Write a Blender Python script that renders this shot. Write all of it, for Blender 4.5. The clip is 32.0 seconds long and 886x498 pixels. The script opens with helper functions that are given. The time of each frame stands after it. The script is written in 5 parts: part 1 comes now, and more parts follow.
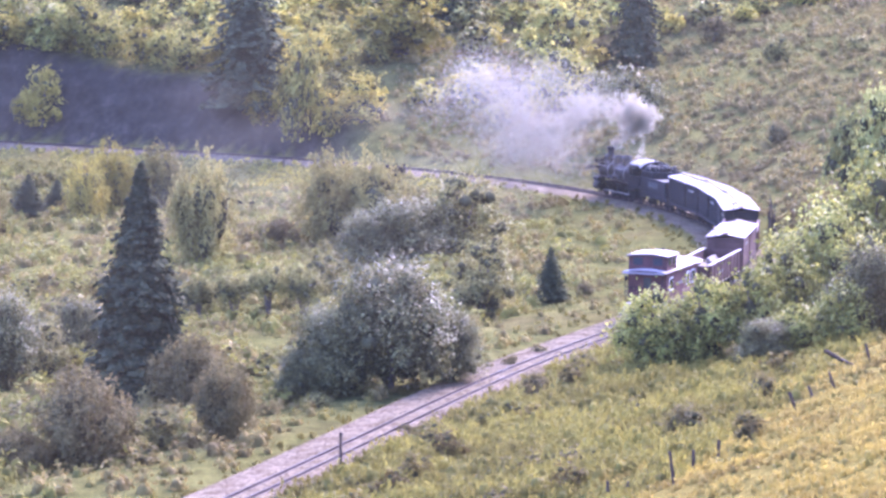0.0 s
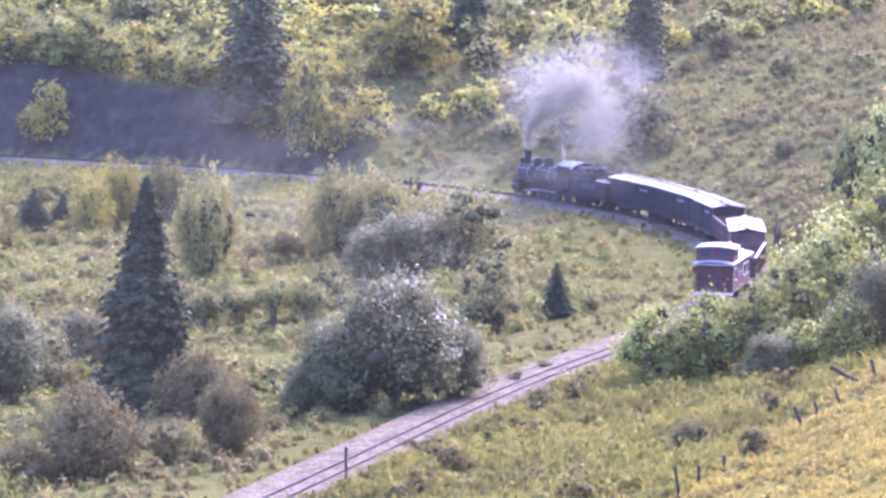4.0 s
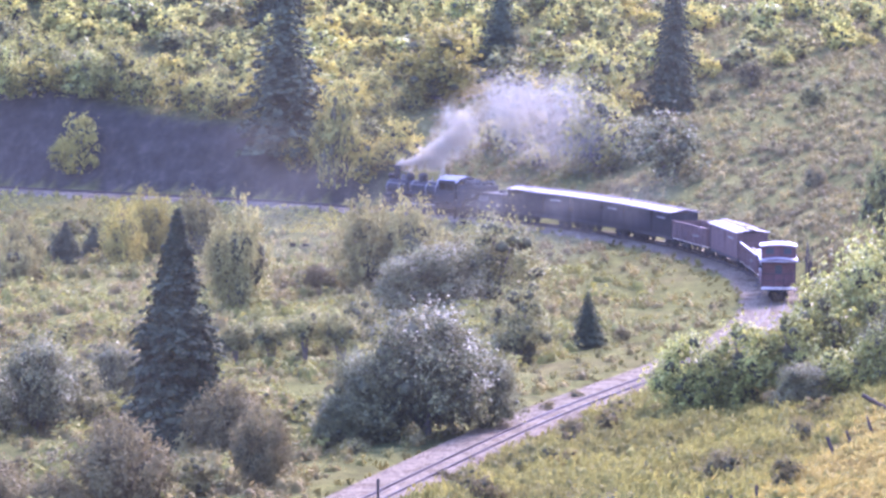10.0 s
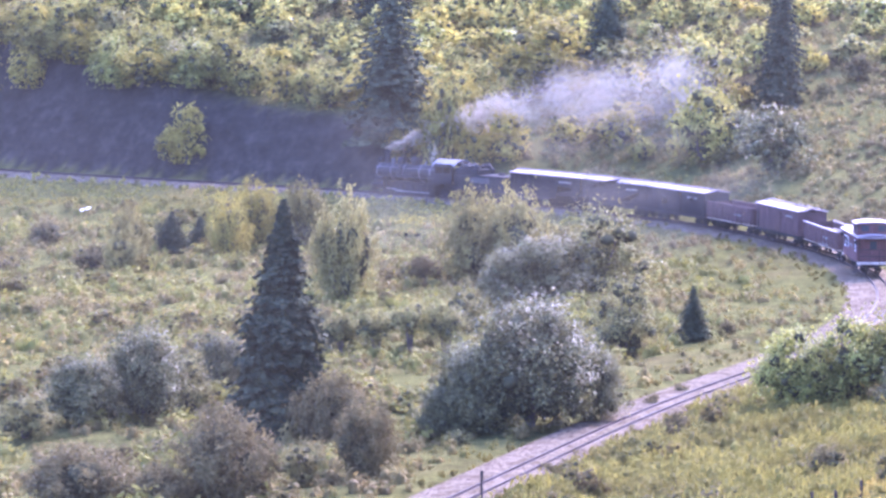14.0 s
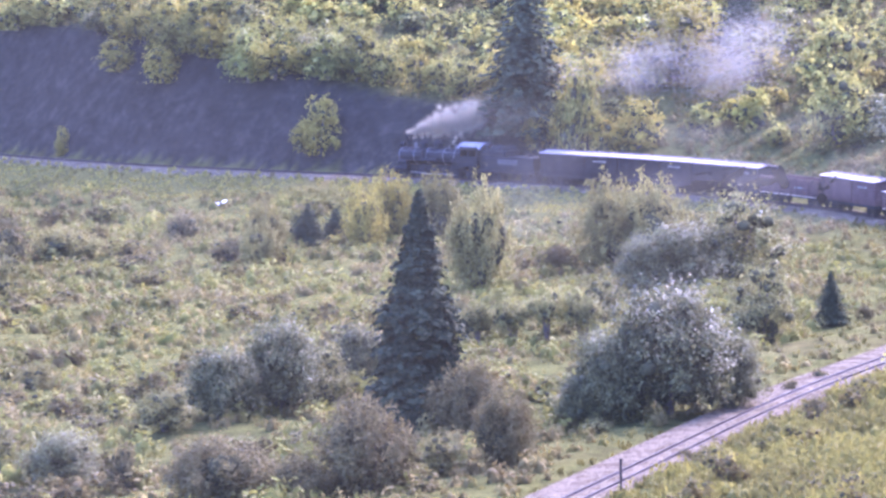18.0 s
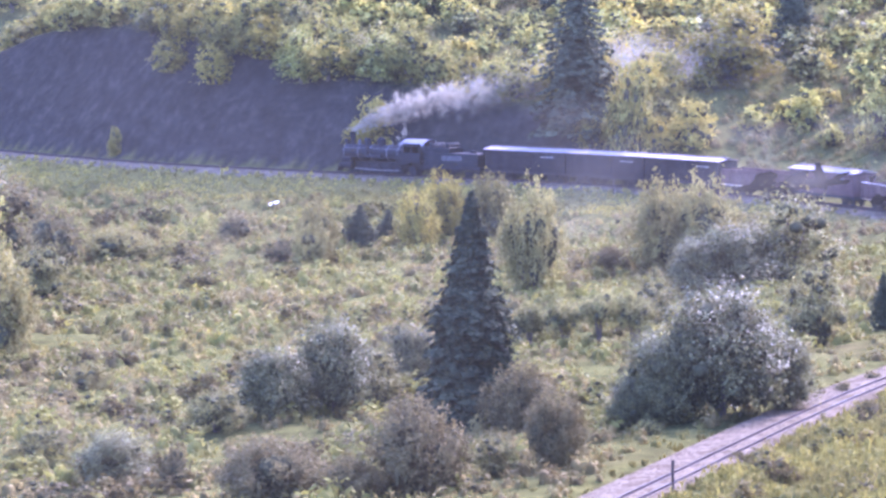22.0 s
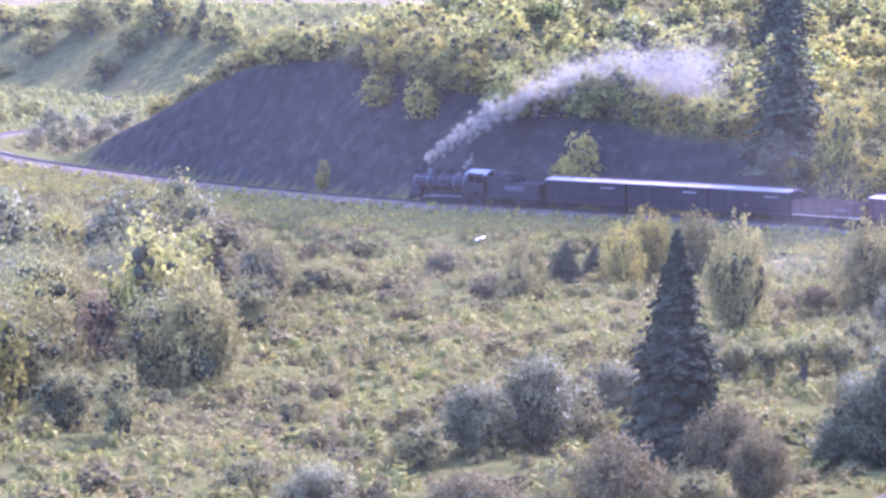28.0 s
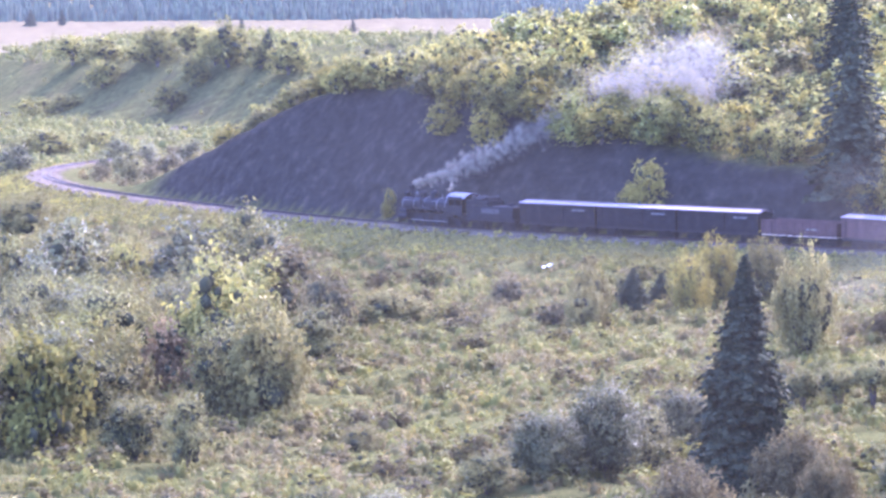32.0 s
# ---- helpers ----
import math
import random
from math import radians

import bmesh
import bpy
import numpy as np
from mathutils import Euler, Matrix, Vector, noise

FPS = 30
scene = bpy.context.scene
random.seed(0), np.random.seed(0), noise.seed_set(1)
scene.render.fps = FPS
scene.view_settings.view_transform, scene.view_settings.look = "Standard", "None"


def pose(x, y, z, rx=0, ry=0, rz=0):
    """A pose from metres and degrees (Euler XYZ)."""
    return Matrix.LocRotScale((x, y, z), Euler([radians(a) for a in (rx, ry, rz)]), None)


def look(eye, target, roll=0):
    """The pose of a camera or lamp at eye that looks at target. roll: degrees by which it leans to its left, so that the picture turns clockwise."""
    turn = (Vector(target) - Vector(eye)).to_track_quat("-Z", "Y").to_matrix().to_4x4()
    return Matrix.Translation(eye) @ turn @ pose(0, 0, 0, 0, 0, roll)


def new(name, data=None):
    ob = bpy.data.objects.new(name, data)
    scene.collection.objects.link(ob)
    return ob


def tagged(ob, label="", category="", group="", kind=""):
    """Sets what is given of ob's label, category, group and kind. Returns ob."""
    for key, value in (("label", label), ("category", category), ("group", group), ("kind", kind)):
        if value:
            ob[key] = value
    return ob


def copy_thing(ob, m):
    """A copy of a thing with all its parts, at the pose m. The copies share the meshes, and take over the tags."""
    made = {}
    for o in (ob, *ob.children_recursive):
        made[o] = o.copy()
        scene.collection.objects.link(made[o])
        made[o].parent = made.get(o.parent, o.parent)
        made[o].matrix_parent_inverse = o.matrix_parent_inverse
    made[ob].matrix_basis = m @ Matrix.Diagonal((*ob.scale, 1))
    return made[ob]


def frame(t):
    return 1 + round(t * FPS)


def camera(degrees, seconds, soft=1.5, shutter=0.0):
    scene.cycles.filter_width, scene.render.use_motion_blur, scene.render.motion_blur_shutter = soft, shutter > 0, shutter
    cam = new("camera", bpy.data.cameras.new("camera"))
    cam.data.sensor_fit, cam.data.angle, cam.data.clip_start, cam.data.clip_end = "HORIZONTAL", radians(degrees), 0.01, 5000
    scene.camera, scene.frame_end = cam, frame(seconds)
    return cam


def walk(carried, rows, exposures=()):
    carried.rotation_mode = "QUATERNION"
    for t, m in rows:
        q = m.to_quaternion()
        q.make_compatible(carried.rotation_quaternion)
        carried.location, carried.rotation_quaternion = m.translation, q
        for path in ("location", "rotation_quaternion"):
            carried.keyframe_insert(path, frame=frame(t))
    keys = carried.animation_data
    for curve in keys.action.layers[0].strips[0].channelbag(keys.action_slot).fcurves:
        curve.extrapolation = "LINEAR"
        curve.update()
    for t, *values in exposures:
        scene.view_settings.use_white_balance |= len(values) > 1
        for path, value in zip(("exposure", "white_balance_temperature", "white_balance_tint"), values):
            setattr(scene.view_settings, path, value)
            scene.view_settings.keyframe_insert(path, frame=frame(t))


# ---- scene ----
cam = camera(14.0, 32.0, soft=2.8)


def aim(turn, tilt, lean):
    """The viewer stands on one spot above the line: turn to the left, tilt up, lean, in degrees."""
    return pose(0, 0, 26.8, 0, 0, turn) @ pose(0, 0, 0, 90 + tilt, 0, 0) @ pose(0, 0, 0, 0, 0, lean)


walk(cam, [
    (0, aim(-4.840, -5.962, 0.450)), (0.5, aim(-4.316, -6.170, 0.385)), (1, aim(-4.774, -6.205, 0.302)),
    (1.5, aim(-5.078, -6.116, 0.367)), (2, aim(-4.957, -6.136, 0.397)), (2.5, aim(-4.967, -5.750, 0.290)),
    (4.5, aim(-4.740, -5.709, 0.650)), (5, aim(-4.960, -5.545, 0.531)), (5.5, aim(-4.974, -5.278, 0.297)),
    (6, aim(-4.862, -5.377, 0.182)), (6.5, aim(-4.647, -5.381, 0.136)), (7, aim(-4.624, -5.342, 0.203)),
    (7.5, aim(-4.574, -5.387, 0.226)), (8, aim(-4.806, -5.620, 0.280)), (8.5, aim(-4.649, -5.752, 0.316)),
    (9, aim(-4.294, -5.401, 0.210)), (9.5, aim(-4.174, -5.437, 0.193)), (10, aim(-4.251, -5.238, 0.198)),
    (10.5, aim(-4.084, -5.163, 0.170)), (11, aim(-3.839, -5.283, 0.240)), (11.5, aim(-3.539, -5.185, 0.207)),
    (12, aim(-3.050, -5.313, 0.116)), (12.5, aim(-2.869, -5.432, 0.103)), (13, aim(-2.739, -5.001, 0.185)),
    (13.5, aim(-2.680, -5.385, 0.429)), (15.5, aim(-1.777, -5.267, 0.207)), (16, aim(-1.193, -5.225, 0.145)),
    (16.5, aim(-0.763, -5.214, 0.010)), (17, aim(-0.664, -5.401, -0.306)), (17.5, aim(-0.525, -5.521, -0.542)),
    (18, aim(-0.404, -5.544, -0.534)), (18.5, aim(-0.403, -5.404, -0.305)), (19, aim(0.000, -5.422, -0.043)),
    (19.5, aim(0.473, -5.377, -0.044)), (20, aim(0.445, -5.286, -0.104)), (20.5, aim(0.385, -5.351, -0.010)),
    (21, aim(0.401, -5.447, -0.020)), (21.5, aim(0.427, -5.431, -0.200)), (22, aim(0.429, -5.519, -0.518)),
    (22.5, aim(0.406, -5.485, -0.620)), (23, aim(0.862, -5.647, -0.698)), (23.5, aim(1.095, -5.643, -0.639)),
    (24, aim(1.556, -5.512, -0.646)), (24.5, aim(2.031, -5.323, -0.483)), (25, aim(2.290, -5.099, -0.197)),
    (25.5, aim(2.367, -5.172, 0.133)), (26, aim(2.931, -5.557, 0.338)), (26.5, aim(3.358, -5.651, 0.367)),
    (28.5, aim(3.753, -4.798, -0.103)), (29, aim(3.983, -4.927, -0.026)), (29.5, aim(4.377, -4.697, -0.171)),
    (30, aim(4.655, -4.787, -0.224)), (30.5, aim(4.679, -4.805, -0.420)), (31, aim(4.488, -4.744, -0.478)),
    (31.5, aim(4.754, -4.573, -0.436)), (32, aim(4.768, -4.481, -0.488)),
], exposures=[(0, 3.38, 4850, 50), (10, 3.4, 4740, 51), (32, 3.42, 4650, 52)])

# ---- world and sun ----
SUN_TURN, SUN_UP = radians(32), radians(40)          # from +y towards +x, and above the horizon
world = bpy.data.worlds.new("sky")
scene.world = world
world.use_nodes = True
wn, wl = world.node_tree.nodes, world.node_tree.links
sky = wn.new("ShaderNodeTexSky")
sky.sky_type, sky.sun_disc = "NISHITA", False
sky.sun_elevation, sky.sun_rotation = SUN_UP, SUN_TURN
sky.altitude, sky.dust_density, sky.ozone_density = 900, 5.0, 0.5
wn["Background"].inputs["Strength"].default_value = 0.21
wl.new(sky.outputs["Color"], wn["Background"].inputs["Color"])
sun = new("sun", bpy.data.lights.new("sun", "SUN"))
sun.data.energy, sun.data.angle, sun.data.color = 1.5, radians(0.55), (1.0, 0.83, 0.58)
sun_from = Vector((math.sin(SUN_TURN) * math.cos(SUN_UP), math.cos(SUN_TURN) * math.cos(SUN_UP), math.sin(SUN_UP)))
sun.matrix_world = look(sun_from * 900, (0, 0, 0))

# ---- materials ----


def node_mat(name):
    m = bpy.data.materials.new(name)
    m.use_nodes = True
    n = m.node_tree.nodes
    return m, n, m.node_tree.links, n["Principled BSDF"]


def noise_node(n, l, scale, detail=4.0, vec=None, rough=0.55):
    q = n.new("ShaderNodeTexNoise")
    q.inputs["Scale"].default_value, q.inputs["Detail"].default_value = scale, detail
    q.inputs["Roughness"].default_value = rough
    if vec is not None:
        l.new(vec, q.inputs["Vector"])
    return q


def ramp_node(n, l, fac, stops):
    r = n.new("ShaderNodeValToRGB")
    while len(r.color_ramp.elements) < len(stops):
        r.color_ramp.elements.new(0.5)
    for e, (p, c) in zip(r.color_ramp.elements, stops):
        e.position, e.color = p, (*c, 1)
    l.new(fac, r.inputs[0])
    return r


def mix_node(n, l, fac, a, b, how="MIX"):
    x = n.new("ShaderNodeMix")
    x.data_type, x.blend_type = "RGBA", how
    for v, i in ((fac, 0), (a, 6), (b, 7)):
        if isinstance(v, (int, float)):
            x.inputs[i].default_value = v
        elif isinstance(v, tuple):
            x.inputs[i].default_value = (*v, 1)
        else:
            l.new(v, x.inputs[i])
    return x.outputs[2]


def bump_node(n, l, b, height, strength, distance):
    q = n.new("ShaderNodeBump")
    q.inputs["Strength"].default_value, q.inputs["Distance"].default_value = strength, distance
    l.new(height, q.inputs["Height"])
    l.new(q.outputs[0], b.inputs["Normal"])


def plain(name, col, rough=0.6, metal=0.0, vary=0.25, scale=3.0, bump=0.0, gloss=0.05):
    """A worn surface: two scales of stain and grain over a base colour."""
    m, n, l, b = node_mat(name)
    tc = n.new("ShaderNodeTexCoord")
    big, small = noise_node(n, l, scale, 5, tc.outputs["Object"]), noise_node(n, l, scale * 9, 3, tc.outputs["Object"])
    lo, hi = tuple(c * (1 - vary) for c in col), tuple(min(1, c * (1 + vary)) for c in col)
    r = ramp_node(n, l, big.outputs[0], [(0.3, lo), (0.7, hi)])
    c2 = mix_node(n, l, 0.35, r.outputs[0], ramp_node(n, l, small.outputs[0], [(0.35, lo), (0.65, hi)]).outputs[0])
    l.new(c2, b.inputs["Base Color"])
    b.inputs["Roughness"].default_value, b.inputs["Metallic"].default_value = rough, metal
    b.inputs["Specular IOR Level"].default_value = gloss
    if bump:
        bump_node(n, l, b, small.outputs[0], bump, 0.02)
    return m


def leafy(name, dark, light, through_light=0.35, gloss=0.65, per="island", shine=0.02, even=0.25):
    """Leaves: every leaf its own tone, some light passing through."""
    dark, light = ((c[0] * 1.1, c[1] * 0.98, c[2] * 0.72) for c in (dark, light))
    dark, light = tuple((1 - even) * a + even * c for a, c in zip(dark, light)), tuple(even * a + (1 - even) * c for a, c in zip(dark, light))
    through_light *= 0.85
    m, n, l, b = node_mat(name)
    if per == "island":
        src = n.new("ShaderNodeNewGeometry").outputs["Random Per Island"]
    tc = n.new("ShaderNodeTexCoord")
    drift = noise_node(n, l, 0.16, 3, tc.outputs["Object"])
    patchy = ramp_node(n, l, drift.outputs[0], [(0.32, (0.62, 0.6, 0.66)), (0.52, (1.0, 1.0, 1.0)), (0.7, (1.22, 1.18, 0.95))])
    r = ramp_node(n, l, src, [(0.0, dark), (0.55, tuple((a + c) / 2 for a, c in zip(dark, light))), (1.0, light)])
    info = n.new("ShaderNodeObjectInfo")
    hue = n.new("ShaderNodeHueSaturation")
    mp = n.new("ShaderNodeMapRange")
    mp.inputs["To Min"].default_value, mp.inputs["To Max"].default_value = 0.7, 1.3
    l.new(info.outputs["Random"], mp.inputs["Value"])
    l.new(mp.outputs[0], hue.inputs["Value"])
    l.new(mix_node(n, l, 1.0, r.outputs[0], patchy.outputs[0], "MULTIPLY"), hue.inputs["Color"])
    l.new(hue.outputs[0], b.inputs["Base Color"])
    b.inputs["Roughness"].default_value = gloss
    b.inputs["Specular IOR Level"].default_value = shine
    t = n.new("ShaderNodeBsdfTranslucent")
    l.new(hue.outputs[0], t.inputs["Color"])
    mx = n.new("ShaderNodeMixShader")
    mx.inputs[0].default_value = through_light
    l.new(b.outputs[0], mx.inputs[1])
    l.new(t.outputs[0], mx.inputs[2])
    l.new(mx.outputs[0], n["Material Output"].inputs["Surface"])
    return m


OAK = leafy("oak_leaves", (0.075, 0.08, 0.032), (0.225, 0.22, 0.08), 0.36, 0.55, shine=0.03, even=0.0)
HILL = leafy("sunny_oak_leaves", (0.1, 0.105, 0.03), (0.26, 0.255, 0.072), 0.42, 0.7, even=0.1)
HEDGE = leafy("fresh_oak_leaves", (0.09, 0.105, 0.028), (0.26, 0.275, 0.075), 0.42, 0.5, shine=0.05, even=0.05)
PALE = leafy("pale_leaves", (0.052, 0.058, 0.029), (0.18, 0.186, 0.092), 0.32, 0.5, shine=0.05, even=0.0)
GOLD = leafy("turning_leaves", (0.13, 0.125, 0.03), (0.31, 0.28, 0.065), 0.45)
WILLOW = leafy("willow_leaves", (0.09, 0.09, 0.034), (0.21, 0.2, 0.075), 0.42)
BROWN = leafy("brown_twigs", (0.062, 0.06, 0.031), (0.145, 0.132, 0.066), 0.4, even=0.1)
RUSTY = leafy("rusty_leaves", (0.105, 0.08, 0.04), (0.22, 0.165, 0.085))
ASPEN = leafy("aspen_leaves", (0.10, 0.12, 0.04), (0.25, 0.265, 0.1))
NEEDLE = leafy("spruce_needles", (0.018, 0.024, 0.016), (0.062, 0.074, 0.046), 0.12, 0.9, even=0.1)
SAGE = leafy("scrub_leaves", (0.09, 0.08, 0.034), (0.152, 0.134, 0.056), 0.36)
DUSTY = leafy("dusty_scrub_leaves", (0.1, 0.091, 0.04), (0.158, 0.14, 0.06), 0.4)
HERB = leafy("green_herbs", (0.085, 0.083, 0.026), (0.14, 0.13, 0.042), 0.36)
SCRUB = leafy("green_scrub_leaves", (0.085, 0.092, 0.028), (0.185, 0.185, 0.056), 0.36)
GREENERY = leafy("slope_greenery", (0.108, 0.113, 0.032), (0.26, 0.245, 0.072), 0.45)
GRASS = leafy("grass_blades", (0.135, 0.114, 0.034), (0.235, 0.2, 0.062), 0.45)
# Twig mass inside crowns: inner shade is put into its dark colour.
INNER_SHADE = plain("twigs_inner_shade", (0.05, 0.048, 0.022), 0.95, 0, 0.35, 9.0, 0.0, 0.0)
BARK = plain("bark", (0.09, 0.075, 0.06), 0.9, 0, 0.4, 2.0, 0.6)
# Darker copy of dead wood: the backlit side's shade put into the colour.
BACKLIT_WOOD = plain("backlit_dark_wood", (0.045, 0.036, 0.03), 0.9, 0, 0.35, 4.0, 0.5)
DEADWOOD = plain("dead_wood", (0.12, 0.10, 0.085), 0.9, 0, 0.35, 4.0, 0.5)


def ground_material():
    """Dry meadow: grass in patches, scrubby green, bare earth darkened as shade where the weights say so."""
    m, n, l, b = node_mat("meadow_ground")
    tc = n.new("ShaderNodeTexCoord")
    p = tc.outputs["Object"]
    at = n.new("ShaderNodeAttribute")
    at.attribute_name = "cover"
    sep = n.new("ShaderNodeSeparateColor")
    l.new(at.outputs["Color"], sep.inputs[0])
    patch, tuft, speck = noise_node(n, l, 0.09, 5, p), noise_node(n, l, 0.6, 5, p, 0.7), noise_node(n, l, 5.0, 4, p, 0.7)
    green = ramp_node(n, l, tuft.outputs[0], [(0.3, (0.04, 0.041, 0.013)), (0.5, (0.08, 0.078, 0.023)), (0.72, (0.122, 0.114, 0.035))])
    tan = ramp_node(n, l, tuft.outputs[0], [(0.3, (0.05, 0.04, 0.016)), (0.5, (0.088, 0.072, 0.028)), (0.7, (0.13, 0.105, 0.042))])
    gold = ramp_node(n, l, speck.outputs[0], [(0.25, (0.1, 0.08, 0.019)), (0.55, (0.145, 0.116, 0.029)), (0.8, (0.19, 0.152, 0.041))])
    # Earth set darker than plain soil: the cut's shade is put into its colour.
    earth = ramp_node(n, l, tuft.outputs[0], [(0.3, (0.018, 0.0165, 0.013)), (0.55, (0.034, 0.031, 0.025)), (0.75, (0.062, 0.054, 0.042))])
    field = ramp_node(n, l, patch.outputs[0], [(0.35, (0.1, 0.081, 0.036)), (0.6, (0.13, 0.106, 0.048))])
    mpatch = ramp_node(n, l, patch.outputs[0], [(0.53, (0, 0, 0)), (0.76, (1, 1, 1))])
    c = mix_node(n, l, mpatch.outputs[0], green.outputs[0], tan.outputs[0])
    c = mix_node(n, l, sep.outputs[0], c, gold.outputs[0])
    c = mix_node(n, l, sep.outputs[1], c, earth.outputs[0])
    c = mix_node(n, l, sep.outputs[2], c, field.outputs[0])
    fine = ramp_node(n, l, speck.outputs[0], [(0.3, (0.6, 0.6, 0.6)), (0.7, (0.98, 0.96, 0.92))])
    c = mix_node(n, l, 1.0, c, fine.outputs[0], "MULTIPLY")
    l.new(c, b.inputs["Base Color"])
    b.inputs["Roughness"].default_value = 0.95
    b.inputs["Specular IOR Level"].default_value = 0.0
    bump_node(n, l, b, speck.outputs[0], 0.8, 0.25)
    return m


GROUND = ground_material()


def ballast_material():
    """Crushed stone: every stone its own tone, dark gaps, stains along the bed."""
    m, n, l, b = node_mat("ballast_stones")
    tc = n.new("ShaderNodeTexCoord")
    cell = n.new("ShaderNodeTexVoronoi")
    cell.inputs["Scale"].default_value = 10.0
    l.new(tc.outputs["Object"], cell.inputs["Vector"])
    stain = noise_node(n, l, 0.7, 5, tc.outputs["Object"], 0.65)
    sep = n.new("ShaderNodeSeparateColor")
    l.new(cell.outputs["Color"], sep.inputs[0])
    stone = ramp_node(n, l, sep.outputs[0], [(0.0, (0.054, 0.044, 0.03)), (0.5, (0.097, 0.08, 0.054)), (1.0, (0.16, 0.133, 0.092))])
    tint = ramp_node(n, l, stain.outputs[0], [(0.35, (0.6, 0.56, 0.48)), (0.65, (1.1, 1.08, 1.05))])
    l.new(mix_node(n, l, 1.0, stone.outputs[0], tint.outputs[0], "MULTIPLY"), b.inputs["Base Color"])
    b.inputs["Roughness"].default_value = 0.95
    b.inputs["Specular IOR Level"].default_value = 0.0
    bump_node(n, l, b, cell.outputs["Distance"], 0.9, 0.08)
    return m


BALLAST = ballast_material()
RAIL = plain("rusty_rail", (0.035, 0.025, 0.02), 0.6, 0.0, 0.3, 2.0)
BLACK = plain("loco_black", (0.014, 0.0135, 0.014), 0.6, 0.0, 0.4, 1.5, gloss=0.06)
SOOT = plain("sooty_iron", (0.02, 0.018, 0.018), 0.75, 0.0, 0.4, 2.0)
GREYROOF = plain("cab_roof_grey", (0.15, 0.135, 0.135), 0.55, 0, 0.25, 1.2)
CARBLACK = plain("dark_car_boards", (0.015, 0.0135, 0.0135), 0.9, 0, 0.4, 1.5, gloss=0.03)
ROOFPALE = plain("weathered_roof", (0.205, 0.172, 0.165), 0.6, 0.0, 0.35, 0.8)
CARBROWN = plain("oxide_car_boards", (0.06, 0.035, 0.029), 0.8, 0, 0.35, 1.5)
CABOOSE = plain("caboose_red", (0.07, 0.034, 0.031), 0.75, 0, 0.35, 1.5)
WHITE = plain("white_paint", (0.5, 0.48, 0.47), 0.5, 0, 0.15, 2.0)
STEEL = plain("bright_steel", (0.09, 0.086, 0.084), 0.55, 0.4, 0.2, 2.0, gloss=0.5)
GLASS = plain("dark_glass", (0.03, 0.035, 0.04), 0.08, 0, 0.1, 1.0, gloss=0.5)
COAL = plain("coal", (0.02, 0.02, 0.02), 0.6, 0, 0.4, 6.0, 1.0)
WOODEN = plain("weathered_wood", (0.34, 0.28, 0.22), 0.85, 0, 0.35, 4.0, 0.4)

# ---- track alignment and terrain ----
CURVE = [-0.003, 0.087, -0.445, 0.758, 0.848, 1.071, 1.142, 1.027, 0.231, -0.86, -0.67, -0.32, -0.69, -1.26, -1.29, -1.29, -1.3, -1.3, -1.3]


def alignment(x, y, heading, length, curve):
    """Centre line from a start, a heading and curvatures (per 100 m) every 30 m."""
    s = np.arange(0.0, length, 1.0)
    k = np.interp(s, np.arange(len(curve)) * 30.0, np.array(curve) * 0.01)
    h = heading + np.concatenate([[0.0], np.cumsum(k)])[:-1]
    px = x + np.concatenate([[0.0], np.cumsum(np.cos(h))])[:-1]
    py = y + np.concatenate([[0.0], np.cumsum(np.sin(h))])[:-1]
    return s, px, py, h


S0, LINE_X, LINE_Y, LINE_H = alignment(-1.16, 139.48, 1.1809, 480.0, CURVE)
# the far leg swings out a little before the last bend
swing = np.convolve(np.interp(np.arange(-20.0, 500.0), [252, 272, 290, 305, 338, 360, 400], [0, 1.3, 3.0, 3.7, 1.6, 0, -2.0]), np.ones(41) / 41, "valid")
LINE_X, LINE_Y = LINE_X + swing * np.sin(LINE_H), LINE_Y - swing * np.cos(LINE_H)
LINE_H = np.unwrap(np.arctan2(np.gradient(LINE_Y), np.gradient(LINE_X)))
# the line goes on straight towards the viewer's left before its first point
back = np.arange(150.0, 0.0, -1.0)
S0 = np.concatenate([-back, S0])
LINE_X = np.concatenate([-1.16 - back * math.cos(1.1809), LINE_X])
LINE_Y = np.concatenate([139.48 - back * math.sin(1.1809), LINE_Y])
LINE_H = np.concatenate([np.full(len(back), 1.1809), LINE_H])
UP_X0, UP_Y0, UP_H = -84.0, 588.0, 2.17
DITCH = ((-41.0, 366.0), (0.366, -0.930), 35.0)     # where it begins, its direction, its length


def on_line(s):
    return np.interp(s, S0, LINE_X), np.interp(s, S0, LINE_Y), np.interp(s, S0, LINE_H)


def smooth(a, b, v):
    u = np.clip((v - a) / (b - a), 0.0, 1.0)
    return u * u * (3 - 2 * u)


def line_coords(x, y):
    """Distance from the centre line (positive to the right of travel) and the place along it."""
    x, y = np.atleast_1d(x).astype(float), np.atleast_1d(y).astype(float)
    best, d_best, s_best = np.full(x.shape, 1e18), np.zeros(x.shape), np.zeros(x.shape)
    for i in range(0, len(S0), 3):
        dx, dy = x - LINE_X[i], y - LINE_Y[i]
        q = dx * dx + dy * dy
        near = q < best
        h = LINE_H[i]
        side = dx * math.sin(h) - dy * math.cos(h)
        best = np.where(near, q, best)
        d_best = np.where(near, np.sign(side + 1e-9) * np.sqrt(q), d_best)
        s_best = np.where(near, S0[i] + (dx * math.cos(h) + dy * math.sin(h)) * (q < 400), s_best)
    return d_best, s_best


